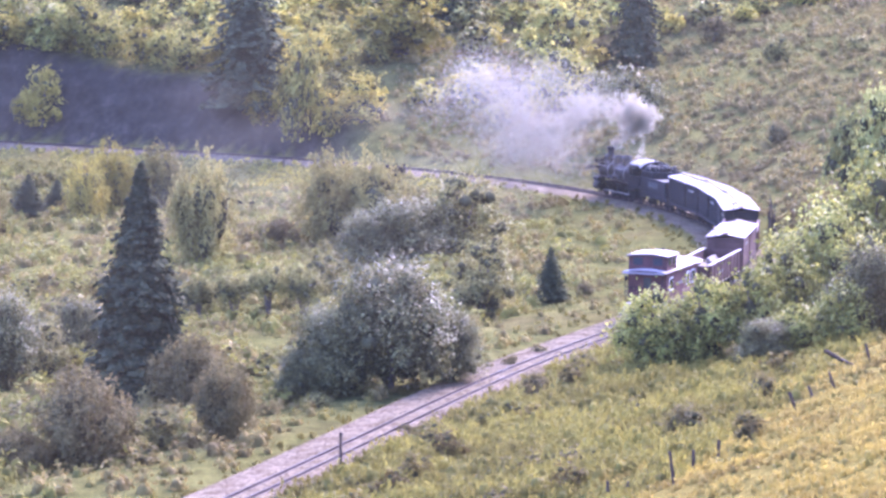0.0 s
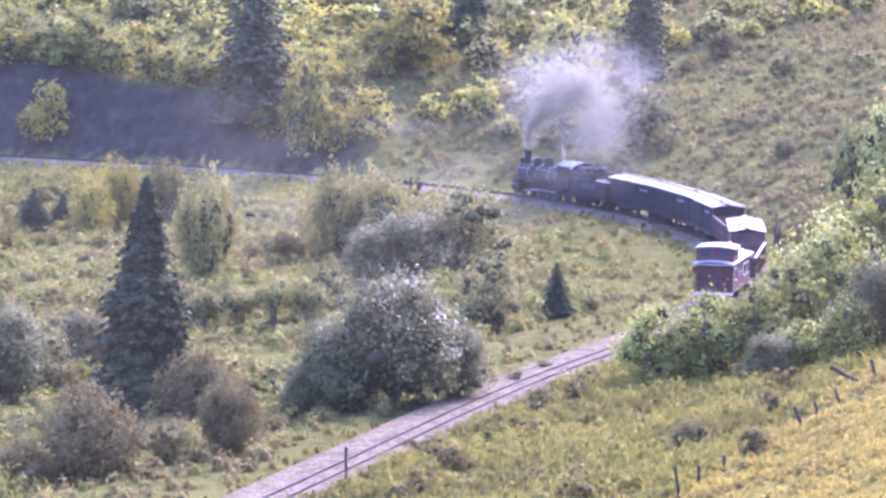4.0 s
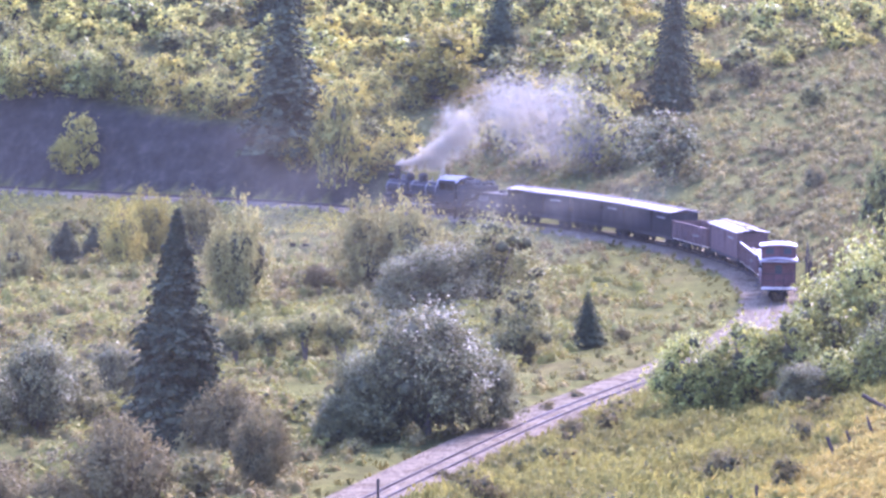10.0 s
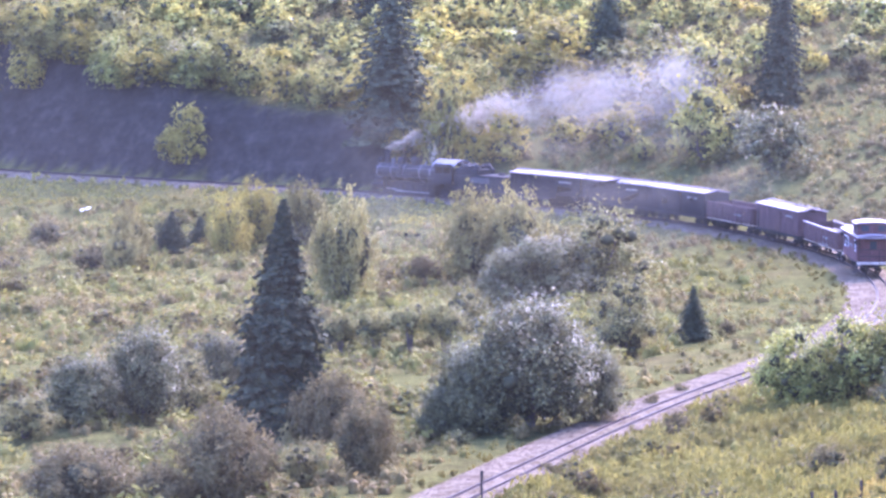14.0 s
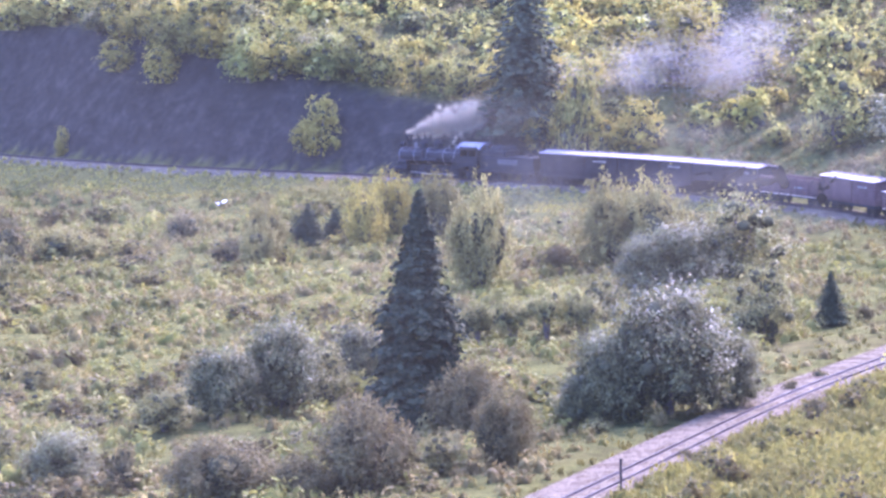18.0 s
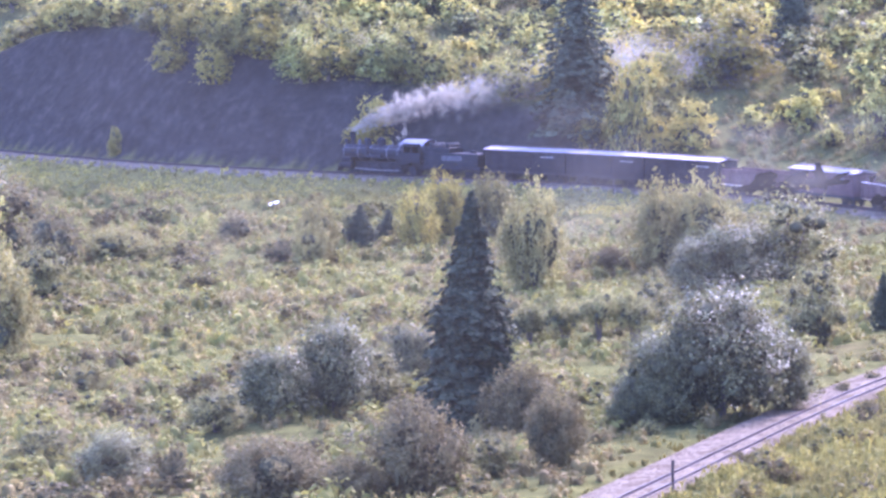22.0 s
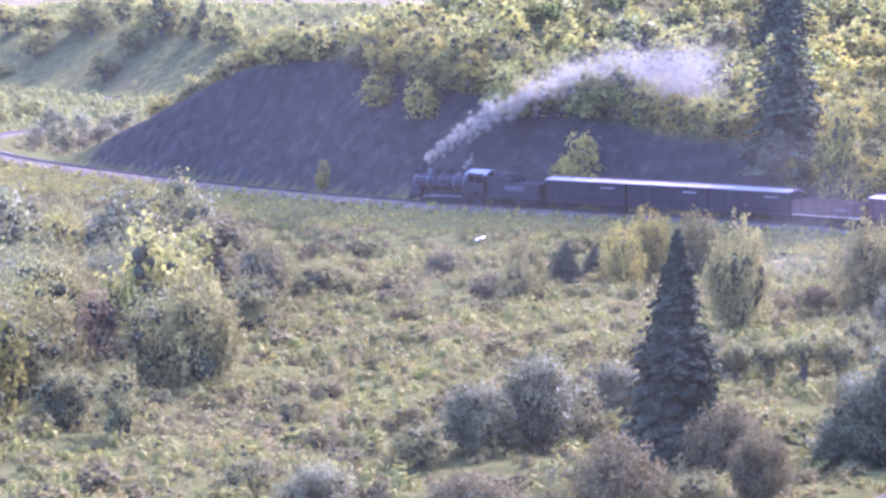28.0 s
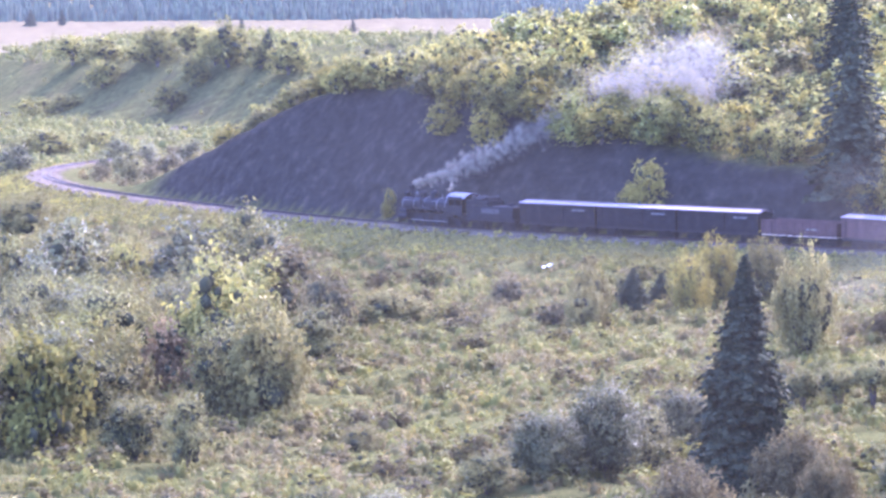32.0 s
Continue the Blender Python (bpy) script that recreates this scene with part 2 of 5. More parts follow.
def wobble(x, y, scale, seed):
    """Cheap rolling unevenness."""
    v = 0.0
    for i in range(5):
        a = seed * 1.7 + i * 2.4
        f = (1.0 + 0.55 * i) / scale
        v = v + np.sin((x * math.cos(a) + y * math.sin(a)) * f * 6.283 + a * 3.1) / (1 + 0.5 * i)
    return v / 2.6


def cut_height(s):
    """Height of the earth cut beside the far leg."""
    return (6.4 + 6.6 * smooth(228, 285, s)) * smooth(196, 226, s) * (1 - smooth(304, 352, s))


def ground_z(x, y):
    x, y = np.atleast_1d(x).astype(float), np.atleast_1d(y).astype(float)
    d, s = line_coords(x, y)
    out = np.maximum(d - 2.6, 0.0)
    ins = np.maximum(-d - 2.6, 0.0)
    # right of the near leg: a grass slope that steepens
    near = 0.06 * out + 0.0066 * out ** 2 * (out < 75) + (out >= 75) * (0.0066 * 75 ** 2 + 0.25 * (out - 75))
    near = np.minimum(near + 0.0135 * np.clip(out - 33, 0, 40) ** 2, 60)
    # outside the curve: an even hillside
    bend = 34 * (1 - np.exp(-out * 0.36 / 34))
    # beyond the far leg: a cut, then a brushy ridge
    ch = cut_height(s)
    ridge = 0.27 * np.maximum(out - ch * 0.77, 0)
    top = 17.0 - 9.5 * smooth(275, 345, s) + 10.0 * (1 - smooth(175, 250, s))
    leg = np.minimum(out * 1.3, ch) + top * (1 - np.exp(-ridge / top)) * (1 - smooth(325, 372, s))
    leg = leg * (1 - 0.9 * smooth(95, 190, out))
    w1 = smooth(55, 125, s)
    w2 = smooth(170, 225, s)
    z_out = near * (1 - w1) + (bend * (1 - w2) + leg * w2) * w1
    # inside the loop: a bank, then a shallow bowl that drains to the left
    bank = 0.6 + 1.9 * smooth(120, 260, s)
    z_in = -bank * (1 - np.exp(-ins / 6.0)) - 0.035 * np.minimum(ins, 70)
    z = np.where(d > 0, z_out, z_in)
    # second hill with its own cut, behind the upper line
    ux, uy = x - UP_X0, y - UP_Y0
    us = ux * math.cos(UP_H) + uy * math.sin(UP_H)
    ud = ux * math.sin(UP_H) - uy * math.cos(UP_H)
    uo = np.maximum(ud - 2.5, 0)
    up = np.minimum(uo * 0.75, 9.5) + 6.0 * (1 - np.exp(-np.maximum(uo - 12, 0) * 0.35 / 6.0))
    up = up * smooth(-22, 12, us) * (1 - smooth(150, 230, us)) * (1 - smooth(45, 95, uo))
    far = smooth(520, 575, y)
    z = z * (1 - far) + up * far
    # the country beyond: a sinking meadow valley and wooded heights
    dist = np.hypot(x, y - 300)
    valley = -14 * smooth(330, 900, dist) * smooth(300, 700, y)
    heights = (150 * smooth(2300, 4300, y) + 25 * smooth(2200, 2600, y)) * (1 + 0.25 * wobble(x, y, 2600, 3))
    z = z + valley + heights
    edge = np.abs(d)
    # the bed of the line is dug in a little, wider on the low side
    z = z - 0.4 * np.where(d < 0, 1 - smooth(3.2 - 1.6 * w1, 4.6 - 1.9 * w1, edge), 1 - smooth(1.0, 1.9, edge))
    un = smooth(3.5, 12, edge) * (0.35 * wobble(x, y, 17, 1) + 0.16 * wobble(x, y, 6.5, 2) * (edge < 400))
    # an old ditch that runs down the bank below the far leg
    along = np.clip((x - DITCH[0][0]) * DITCH[1][0] + (y - DITCH[0][1]) * DITCH[1][1], 0, DITCH[2])
    off = np.hypot(x - DITCH[0][0] - along * DITCH[1][0], y - DITCH[0][1] - along * DITCH[1][1])
    z = z - 1.3 * np.exp(-(off / 1.5) ** 2)
    return z + un + 1.2 * smooth(500, 900, dist) * wobble(x, y, 240, 5)

# ---- ground sheet ----


def fast_mesh(name, verts, tris, fours, material=None, soft=False, inner=None):
    """A mesh from arrays of corners, three-sided faces (of the inner material, if any) and four-sided ones."""
    verts, tris, fours = np.asarray(verts, np.float32), np.asarray(tris, np.int32).reshape(-1, 3), np.asarray(fours, np.int32).reshape(-1, 4)
    me = bpy.data.meshes.new(name)
    me.vertices.add(len(verts))
    me.vertices.foreach_set("co", verts.ravel())
    loops = np.concatenate([tris.ravel(), fours.ravel()])
    me.loops.add(len(loops))
    me.loops.foreach_set("vertex_index", loops)
    me.polygons.add(len(tris) + len(fours))
    me.polygons.foreach_set("loop_start", np.concatenate([np.arange(len(tris)) * 3, len(tris) * 3 + np.arange(len(fours)) * 4]).astype(np.int32))
    me.polygons.foreach_set("use_smooth", np.concatenate([np.full(len(tris), True), np.full(len(fours), soft)]))
    me.update(calc_edges=True)
    if material:
        me.materials.append(material)
    if inner:
        me.materials.append(inner)
        me.polygons.foreach_set("material_index", np.concatenate([np.ones(len(tris)), np.zeros(len(fours))]).astype(np.int32))
    return me


def spaced(lo, hi, step, reach, grow):
    """Grid lines: even between lo and hi, then ever wider out to reach."""
    v = list(np.arange(lo, hi + 0.01, step))
    a, b, w = lo, hi, step
    while b < reach or a > -reach:
        w *= grow
        if a > -reach:
            a -= w
            v.insert(0, a)
        if b < reach:
            b += w
            v.append(b)
    return np.array(v)


def build_ground():
    gx, gy = spaced(-115.0, 85.0, 1.1, 4700.0, 1.12), spaced(85.0, 480.0, 1.1, 4850.0, 1.08)
    xx, yy = np.meshgrid(gx, gy)
    x, y = xx.ravel(), yy.ravel()
    z = ground_z(x, y)
    nx, ny = len(gx), len(gy)
    i = (np.arange(ny - 1)[:, None] * nx + np.arange(nx - 1)[None]).ravel()
    me = fast_mesh("ground", np.stack([x, y, z], 1), [], np.stack([i, i + 1, i + nx + 1, i + nx], 1), None, True)
    d, s = line_coords(x, y)
    # what grows where: r = ripe grass, g = bare earth with painted shade, b = far mown field
    ripe = smooth(18, 24, d + 1.5 * wobble(x, y, 14, 7)) * (1 - smooth(55, 80, s)) * (d > 0)
    ripe = np.maximum(ripe, 0.45 * (d < -3) * (d > -10) * smooth(180, 220, s))
    ripe = np.maximum(ripe, 0.2 * smooth(3, 6, d) * (1 - smooth(60, 90, s)) * (d > 0))
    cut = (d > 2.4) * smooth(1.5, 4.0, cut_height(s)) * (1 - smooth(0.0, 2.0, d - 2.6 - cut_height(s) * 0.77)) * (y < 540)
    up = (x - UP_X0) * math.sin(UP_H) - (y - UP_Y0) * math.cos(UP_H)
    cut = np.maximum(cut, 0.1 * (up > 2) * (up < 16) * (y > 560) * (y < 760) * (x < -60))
    field = smooth(900, 1300, y) * (1 - smooth(2350, 2420, y + 60 * wobble(x, y, 700, 4)))
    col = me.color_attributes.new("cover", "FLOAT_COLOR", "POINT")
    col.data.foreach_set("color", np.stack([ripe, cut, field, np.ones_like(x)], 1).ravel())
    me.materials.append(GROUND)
    return tagged(new("ground", me), "uneven dry meadow and hillside with green and tan grass", "ground", kind="structure")


build_ground()


def part(name, data, material, parent, label=""):
    """One mesh object under a thing or a part, from a bmesh or a mesh."""
    if isinstance(data, bmesh.types.BMesh):
        me = bpy.data.meshes.new(name)
        data.to_mesh(me)
        data.free()
    else:
        me = data
    if not me.materials:
        me.materials.append(material)
    ob = new(name, me)
    ob.parent = parent
    return tagged(ob, label)


def sweep(xs, ys, hs, zs, profile, closed=True):
    """A profile (side, height) carried along a line."""
    verts, faces, k = [], [], len(profile)
    for x, y, h, z in zip(xs, ys, hs, zs):
        for a, b in profile:
            verts.append((x + a * math.sin(h), y - a * math.cos(h), z + b))
    for i in range(len(xs) - 1):
        for j in range(k if closed else k - 1):
            p, q = i * k + j, i * k + (j + 1) % k
            faces.append((p, q, q + k, p + k))
    me = bpy.data.meshes.new("swept")
    me.from_pydata(verts, [], faces)
    return me


def build_line(name, xs, ys, hs, label):
    z = np.zeros(len(xs))
    bed = sweep(xs, ys, hs, z, [(-4.0, -0.75), (-2.6, -0.05), (-0.62, 0.05), (0.62, 0.05), (0.85, 0.02), (1.9, -0.75)], False)
    top = new(name, None)
    part("ballast_bed", bed, BALLAST, top, "pale grey gravel ballast")
    for side in (-0.457, 0.457):
        prof = [(side - 0.055, 0.03), (side - 0.055, 0.05), (side - 0.012, 0.07), (side - 0.032, 0.14), (side - 0.03, 0.19),
                (side + 0.03, 0.19), (side + 0.032, 0.14), (side + 0.012, 0.07), (side + 0.055, 0.05), (side + 0.055, 0.03)]
        part("rail", sweep(xs, ys, hs, z, prof), RAIL, top)
    return tagged(top, label, "railway track", kind="structure")


main_line = build_line("railway_track", LINE_X[::2], LINE_Y[::2], LINE_H[::2], "single narrow railway track on pale gravel, curving round the bowl")
apron = (S0 > 118) & (S0 < 420)
part("ballast_shoulder", sweep(LINE_X[apron][::2], LINE_Y[apron][::2], LINE_H[apron][::2], np.zeros(apron.sum() // 2 + 1), [(0.8, -0.01), (2.5, -0.04), (3.3, -0.7)], False), BALLAST, main_line)
us = np.arange(-14.0, 150.0, 3.0)
build_line("railway_track", UP_X0 + us * math.cos(UP_H), UP_Y0 + us * math.sin(UP_H), np.full(len(us), UP_H),
           "distant stretch of railway track below an earth cut")

# ---- plants ----


def quads(name, centres, normals, w, h, rng, material, bend=0.0, upright=False, raw=False):
    """A mesh of many small leaf faces at the given centres, about facing their normals."""
    n = len(centres)
    nrm = normals + rng.normal(0, 0.42, (n, 3))
    nrm /= np.linalg.norm(nrm, axis=1)[:, None] + 1e-9
    if upright:
        nrm[:, 2] *= 0.35
        nrm /= np.linalg.norm(nrm, axis=1)[:, None] + 1e-9
    t = np.cross(nrm, np.array([0, 0, 1.0]) + rng.normal(0, 0.25, (n, 3)) if upright else rng.normal(0, 1, (n, 3)))
    t /= np.linalg.norm(t, axis=1)[:, None] + 1e-9
    b = np.cross(nrm, t)
    w, h = np.broadcast_to(w, n)[:, None], np.broadcast_to(h, n)[:, None]
    v = np.stack([centres - t * w * 0.5, centres - b * h * 0.5, centres + t * w * 0.5, centres + b * h * 0.5 + nrm * bend], 1).reshape(-1, 3)
    if raw:
        return v
    return fast_mesh(name, v, [], np.arange(n * 4), material)


ICO = bmesh.new()
bmesh.ops.create_icosphere(ICO, subdivisions=1, radius=1.0)
ICO_V = np.array([v.co[:] for v in ICO.verts])
ICO_F = np.array([[v.index for v in f.verts] for f in ICO.faces])
ICO.free()


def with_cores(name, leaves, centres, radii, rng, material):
    """Leaf faces joined with the rough inner mass of each lobe, which stops the light and is coloured dark as shade."""
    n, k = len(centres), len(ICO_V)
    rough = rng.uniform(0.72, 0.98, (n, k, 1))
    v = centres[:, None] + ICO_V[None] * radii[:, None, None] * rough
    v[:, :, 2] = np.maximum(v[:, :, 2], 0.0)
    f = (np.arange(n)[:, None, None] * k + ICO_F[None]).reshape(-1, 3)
    return fast_mesh(name, np.concatenate([v.reshape(-1, 3), leaves]), f, np.arange(len(leaves)) + n * k, material, inner=INNER_SHADE)


def limb_mesh(rng, tips, r0):
    """A trunk base with limbs that taper to the tips."""
    bm = bmesh.new()
    for tip in tips:
        tip = Vector(tip)
        mid = Vector((tip.x * 0.35, tip.y * 0.35, tip.z * 0.55)) + Vector(rng.normal(0, 0.04, 3))
        rings = []
        for p, r in ((Vector((0, 0, -0.12)), r0), (mid, r0 * 0.6), (tip, r0 * 0.2)):
            rings.append([bm.verts.new(p + Vector((math.cos(a) * r, math.sin(a) * r, 0))) for a in (0, 1.257, 2.513, 3.77, 5.027)])
        for a, b in zip(rings, rings[1:]):
            for j in range(5):
                bm.faces.new((a[j], a[(j + 1) % 5], b[(j + 1) % 5], b[j]))
    return bm


def bush(name, seed, leaves, lobes, material, leaf=0.055, spread=0.95, base=0.02, tall=1.0):
    """A lobed broadleaf bush one unit wide and one high: limbs, dense lobes, and leaves in clumps over them with gaps between."""
    rng = np.random.default_rng(seed)
    cs, rs = [], []
    for i in range(lobes):
        a, u = i * 2.4 + rng.uniform(-0.5, 0.5), math.sqrt((i + rng.uniform(0.2, 0.8)) / lobes)
        rim = math.sqrt(max(0.0, 1 - (u * 0.93) ** 2))
        r = rng.uniform(0.09, 0.2) * (1.1 - 0.3 * u)
        zc = base + max(0.08, (rim * rng.uniform(0.72, 1.0) if i % 3 else rim * rng.uniform(0.3, 0.7)) * 0.86) * tall
        cs.append((math.cos(a) * u * 0.42 * spread, math.sin(a) * u * 0.42 * spread, zc))
        rs.append(r)
    # the filled inside
    for i in range(lobes // 2):
        a, u = rng.uniform(0, 6.283), rng.uniform(0, 0.28)
        cs.append((math.cos(a) * u * spread, math.sin(a) * u * spread, base + rng.uniform(0.12, 0.5) * tall))
        rs.append(rng.uniform(0.16, 0.22))
    cs, rs = np.array(cs), np.array(rs)
    # clumps of leaves on the lobes
    n_c = lobes * 10
    on = rng.choice(len(cs), n_c, p=np.where(np.arange(len(cs)) < lobes, 1.0, 0.7) / (lobes + 0.7 * (len(cs) - lobes)))
    cd = rng.normal(0, 1, (n_c, 3)) + np.array([0, 0, 0.35])
    cd /= np.linalg.norm(cd, axis=1)[:, None]
    cc = cs[on] + cd * (rs[on] * rng.uniform(0.8, 1.2, n_c))[:, None]
    which = rng.integers(0, n_c, leaves)
    c = cc[which] + rng.normal(0, 1, (leaves, 3)) * (rs[on[which]] * rng.uniform(0.2, 0.55, leaves))[:, None]
    c[:, 2] = np.maximum(c[:, 2], 0.02)
    sz = leaf * rng.uniform(0.6, 1.4, leaves)
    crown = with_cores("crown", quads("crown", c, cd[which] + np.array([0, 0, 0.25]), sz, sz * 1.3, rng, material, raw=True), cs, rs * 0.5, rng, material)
    top = new(name, None)
    part("trunk", limb_mesh(rng, cs[:min(7, lobes)] * 0.95, 0.022), BARK, top)
    part("crown", crown, material, top)
    return top


def wispy(name, seed, leaves, stems, material, leaf=0.05):
    """An upright willow: many fanned stems with thin leafy sprays along them."""
    rng = np.random.default_rng(seed)
    tips = []
    for i in range(stems):
        a, u = rng.uniform(0, 6.283), rng.uniform(0, 1) ** 0.5
        tips.append((math.cos(a) * u * 0.48, math.sin(a) * u * 0.48, (1.0 - 0.5 * u ** 2.5) * rng.uniform(0.72, 1.0)))
    tips = np.array(tips)
    which, f = rng.integers(0, stems, leaves), rng.uniform(0.06, 1.0, leaves) ** 0.8
    t = tips[which]
    c = np.stack([t[:, 0] * f ** 0.4, t[:, 1] * f ** 0.4, t[:, 2] * f], 1) + rng.normal(0, 1, (leaves, 3)) * (0.05 * (1.6 - f))[:, None]
    c[:, 2] = np.maximum(c[:, 2], 0.02)
    sz = leaf * rng.uniform(0.5, 1.4, leaves)
    nr = np.stack([c[:, 0] * 2, c[:, 1] * 2, np.full(leaves, 0.35)], 1)
    top = new(name, None)
    part("trunk", limb_mesh(rng, tips[:9] * 0.85, 0.014), BARK, top)
    cores = np.stack([rng.uniform(-0.2, 0.2, 12), rng.uniform(-0.2, 0.2, 12), rng.uniform(0.14, 0.62, 12)], 1)
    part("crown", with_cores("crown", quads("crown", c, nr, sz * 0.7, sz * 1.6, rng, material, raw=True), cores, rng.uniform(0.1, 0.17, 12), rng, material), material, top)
    return top


def conifer(name, seed, whorls, per, sprays, material=NEEDLE):
    """A spruce one unit high and 0.4 wide: tapered trunk, drooping branch whorls of uneven reach, flat needle sprays, a dark inside."""
    rng = np.random.default_rng(seed)
    cs, ns, sizes, skirts = [], [], [], []
    for i in range(whorls):
        f = i / (whorls - 1)
        z = 0.06 + 0.92 * f
        reach = (0.195 * (1 - f) ** 0.8 + 0.006) * min(1, 0.8 + f * 2) * rng.uniform(0.72, 1.12)
        lean = rng.uniform(0, 6.283)
        skirts.append((z, reach * 0.5))
        for j in range(per):
            a = lean + 6.283 * (j + rng.uniform(-0.4, 0.4)) / per
            r = reach * rng.uniform(0.7, 1.15)
            k = max(5, int(sprays * (1 - 0.72 * f)))
            u = rng.uniform(0.1, 1.0, k) ** 0.55
            side = rng.normal(0, 0.17, k) * r * (1.4 - u)
            x, y = math.cos(a) * r * u - math.sin(a) * side, math.sin(a) * r * u + math.cos(a) * side
            zz = z - r * 0.42 * u ** 1.4 + rng.normal(0, 0.005, k)
            cs.append(np.stack([x, y, zz], 1))
            ns.append(np.tile([math.cos(a) * 0.75, math.sin(a) * 0.75, 0.65], (k, 1)))
            sizes.append(rng.uniform(0.011, 0.025, k) * (1.1 - 0.5 * f))
    c, nr, sz = np.concatenate(cs), np.concatenate(ns), np.concatenate(sizes)
    # ragged dark skirts round the trunk
    v, tri = [], []
    for z, r in skirts:
        k = len(v)
        v.append((0, 0, z + r * 0.5))
        for j in range(9):
            q = r * rng.uniform(0.75, 1.1)
            v.append((math.cos(j * 0.698) * q, math.sin(j * 0.698) * q, z - q * 0.4))
        tri += [(k, k + 1 + j, k + 1 + (j + 1) % 9) for j in range(9)]
    leaves = quads("crown", c, nr, sz, sz * 1.6, rng, material, raw=True)
    top = new(name, None)
    bm = bmesh.new()
    bmesh.ops.create_cone(bm, cap_ends=True, segments=8, radius1=0.016, radius2=0.002, depth=1.0, matrix=Matrix.Translation((0, 0, 0.48)))
    part("trunk", bm, BARK, top)
    part("crown", fast_mesh("crown", np.concatenate([np.array(v), leaves]), tri, np.arange(len(leaves)) + len(v), material), material, top)
    return top


def stand(proto, x, y, wide, high, rng, label, category, group="", sink=0.0):
    """Set a copy of a plant on the ground, wide by high metres."""
    z = float(ground_z(x, y)[0]) - sink
    m = pose(x, y, z, rng.uniform(-2, 2), rng.uniform(-2, 2), rng.uniform(0, 360)) @ Matrix.Diagonal((wide * rng.uniform(0.92, 1.08), wide * rng.uniform(0.92, 1.08), high, 1))
    return tagged(copy_thing(proto, m), label, category, group)

# where the single plants stand: x, y, width, height
SPRUCES = [(-0.1, 190.2, 5.3, 12.9)]
FIRS = [(26.6, 230.5, 2.1, 3.7), (-9.5, 312.0, 3.0, 3.7), (-7.1, 316.1, 2.6, 2.9), (10.5, 346.6, 8.2, 17.8), (33.0, 366.7, 4.6, 9.3), (48.2, 348.5, 4.7, 15.4), (11.3, 388.9, 6.7, 11.7), (-81.0, 613.5, 4.4, 6.2), (-456.2, 2294.1, 9.4, 12.6), (-436.9, 2300.8, 5.8, 12.6), (-310.1, 2225.6, 4.2, 10.0), (-240.1, 2221.4, 4.9, 7.8)]
PALES = [(13.2, 188.0, 7.4, 7.0), (10.0, 187.3, 5.0, 5.0), (16.6, 188.8, 3.4, 4.4), (8.6, 186.8, 3.0, 2.8), (19.3, 259.0, 7.5, 5.2), (16.3, 258.2, 5.2, 4.2), (-10.9, 195.6, 4.6, 4.1), (-7.6, 198.2, 5.3, 5.4), (-3.5, 203.2, 3.5, 4.4), (-17.4, 173.5, 4.1, 2.9), (37.5, 182.5, 4.1, 5.1), (32.4, 182.8, 3.2, 2.4), (43.9, 318.8, 6.6, 6.2), (42.9, 330.6, 5.7, 3.7), (-53.6, 285.4, 8.0, 6.4), (-50.2, 324.6, 9.0, 7.6), (-44.4, 289.2, 3.7, 2.7), (-106.8, 523.7, 5.8, 4.2)]
OAKS = [(21.4, 223.6, 5.4, 5.2), (23.3, 262.0, 8.6, 6.5), (12.4, 241.5, 3.8, 2.9), (-5.5, 199.2, 4.1, 3.7), (-13.7, 191.6, 3.6, 2.6), (1.0, 172.2, 2.7, 2.1), (-22.2, 184.0, 3.2, 2.2), (10.5, 187.5, 3.3, 1.4), (9.0, 182.1, 1.7, 0.9), (-44.8, 224.4, 6.8, 5.5), (-56.2, 334.1, 5.8, 5.7), (-33.2, 241.5, 6.3, 5.3), (-36.5, 213.1, 4.4, 4.2), (-32.4, 207.4, 3.6, 4.2), (-59.0, 289.0, 5.5, 6.6), (-62.7, 349.2, 6.7, 5.7), (-32.6, 274.2, 5.6, 4.4), (-49.2, 238.7, 3.1, 3.5), (-42.3, 224.7, 3.2, 3.3), (-48.2, 345.9, 6.6, 3.9), (-10.1, 315.1, 2.5, 3.3)]
WILLOWS = [(14.7, 276.2, 6.4, 7.8), (17.7, 273.7, 6.8, 8.2), (1.8, 314.2, 5.0, 5.9), (4.6, 263.0, 5.6, 9.1), (-12.6, 298.4, 4.0, 6.1), (-68.3, 349.2, 9.5, 6.2), (-79.8, 398.7, 9.5, 5.5), (-30.4, 309.6, 7.3, 3.5), (-56.9, 378.0, 6.6, 4.0), (-22.7, 213.3, 3.4, 1.7), (-13.0, 295.5, 4.2, 4.3)]
GOLDEN_WILLOWS = [(-2.4, 313.1, 5.0, 6.8), (-4.5, 307.0, 4.2, 6.0)]
GOLDS = [(17.7, 338.3, 3.2, 4.3), (20.9, 339.1, 5.9, 4.6), (25.8, 354.9, 10.0, 7.4), (11.8, 343.8, 3.8, 4.4), (-9.5, 358.1, 4.8, 5.6), (-10.9, 359.1, 3.4, 3.5), (-37.4, 379.6, 1.8, 3.3)]
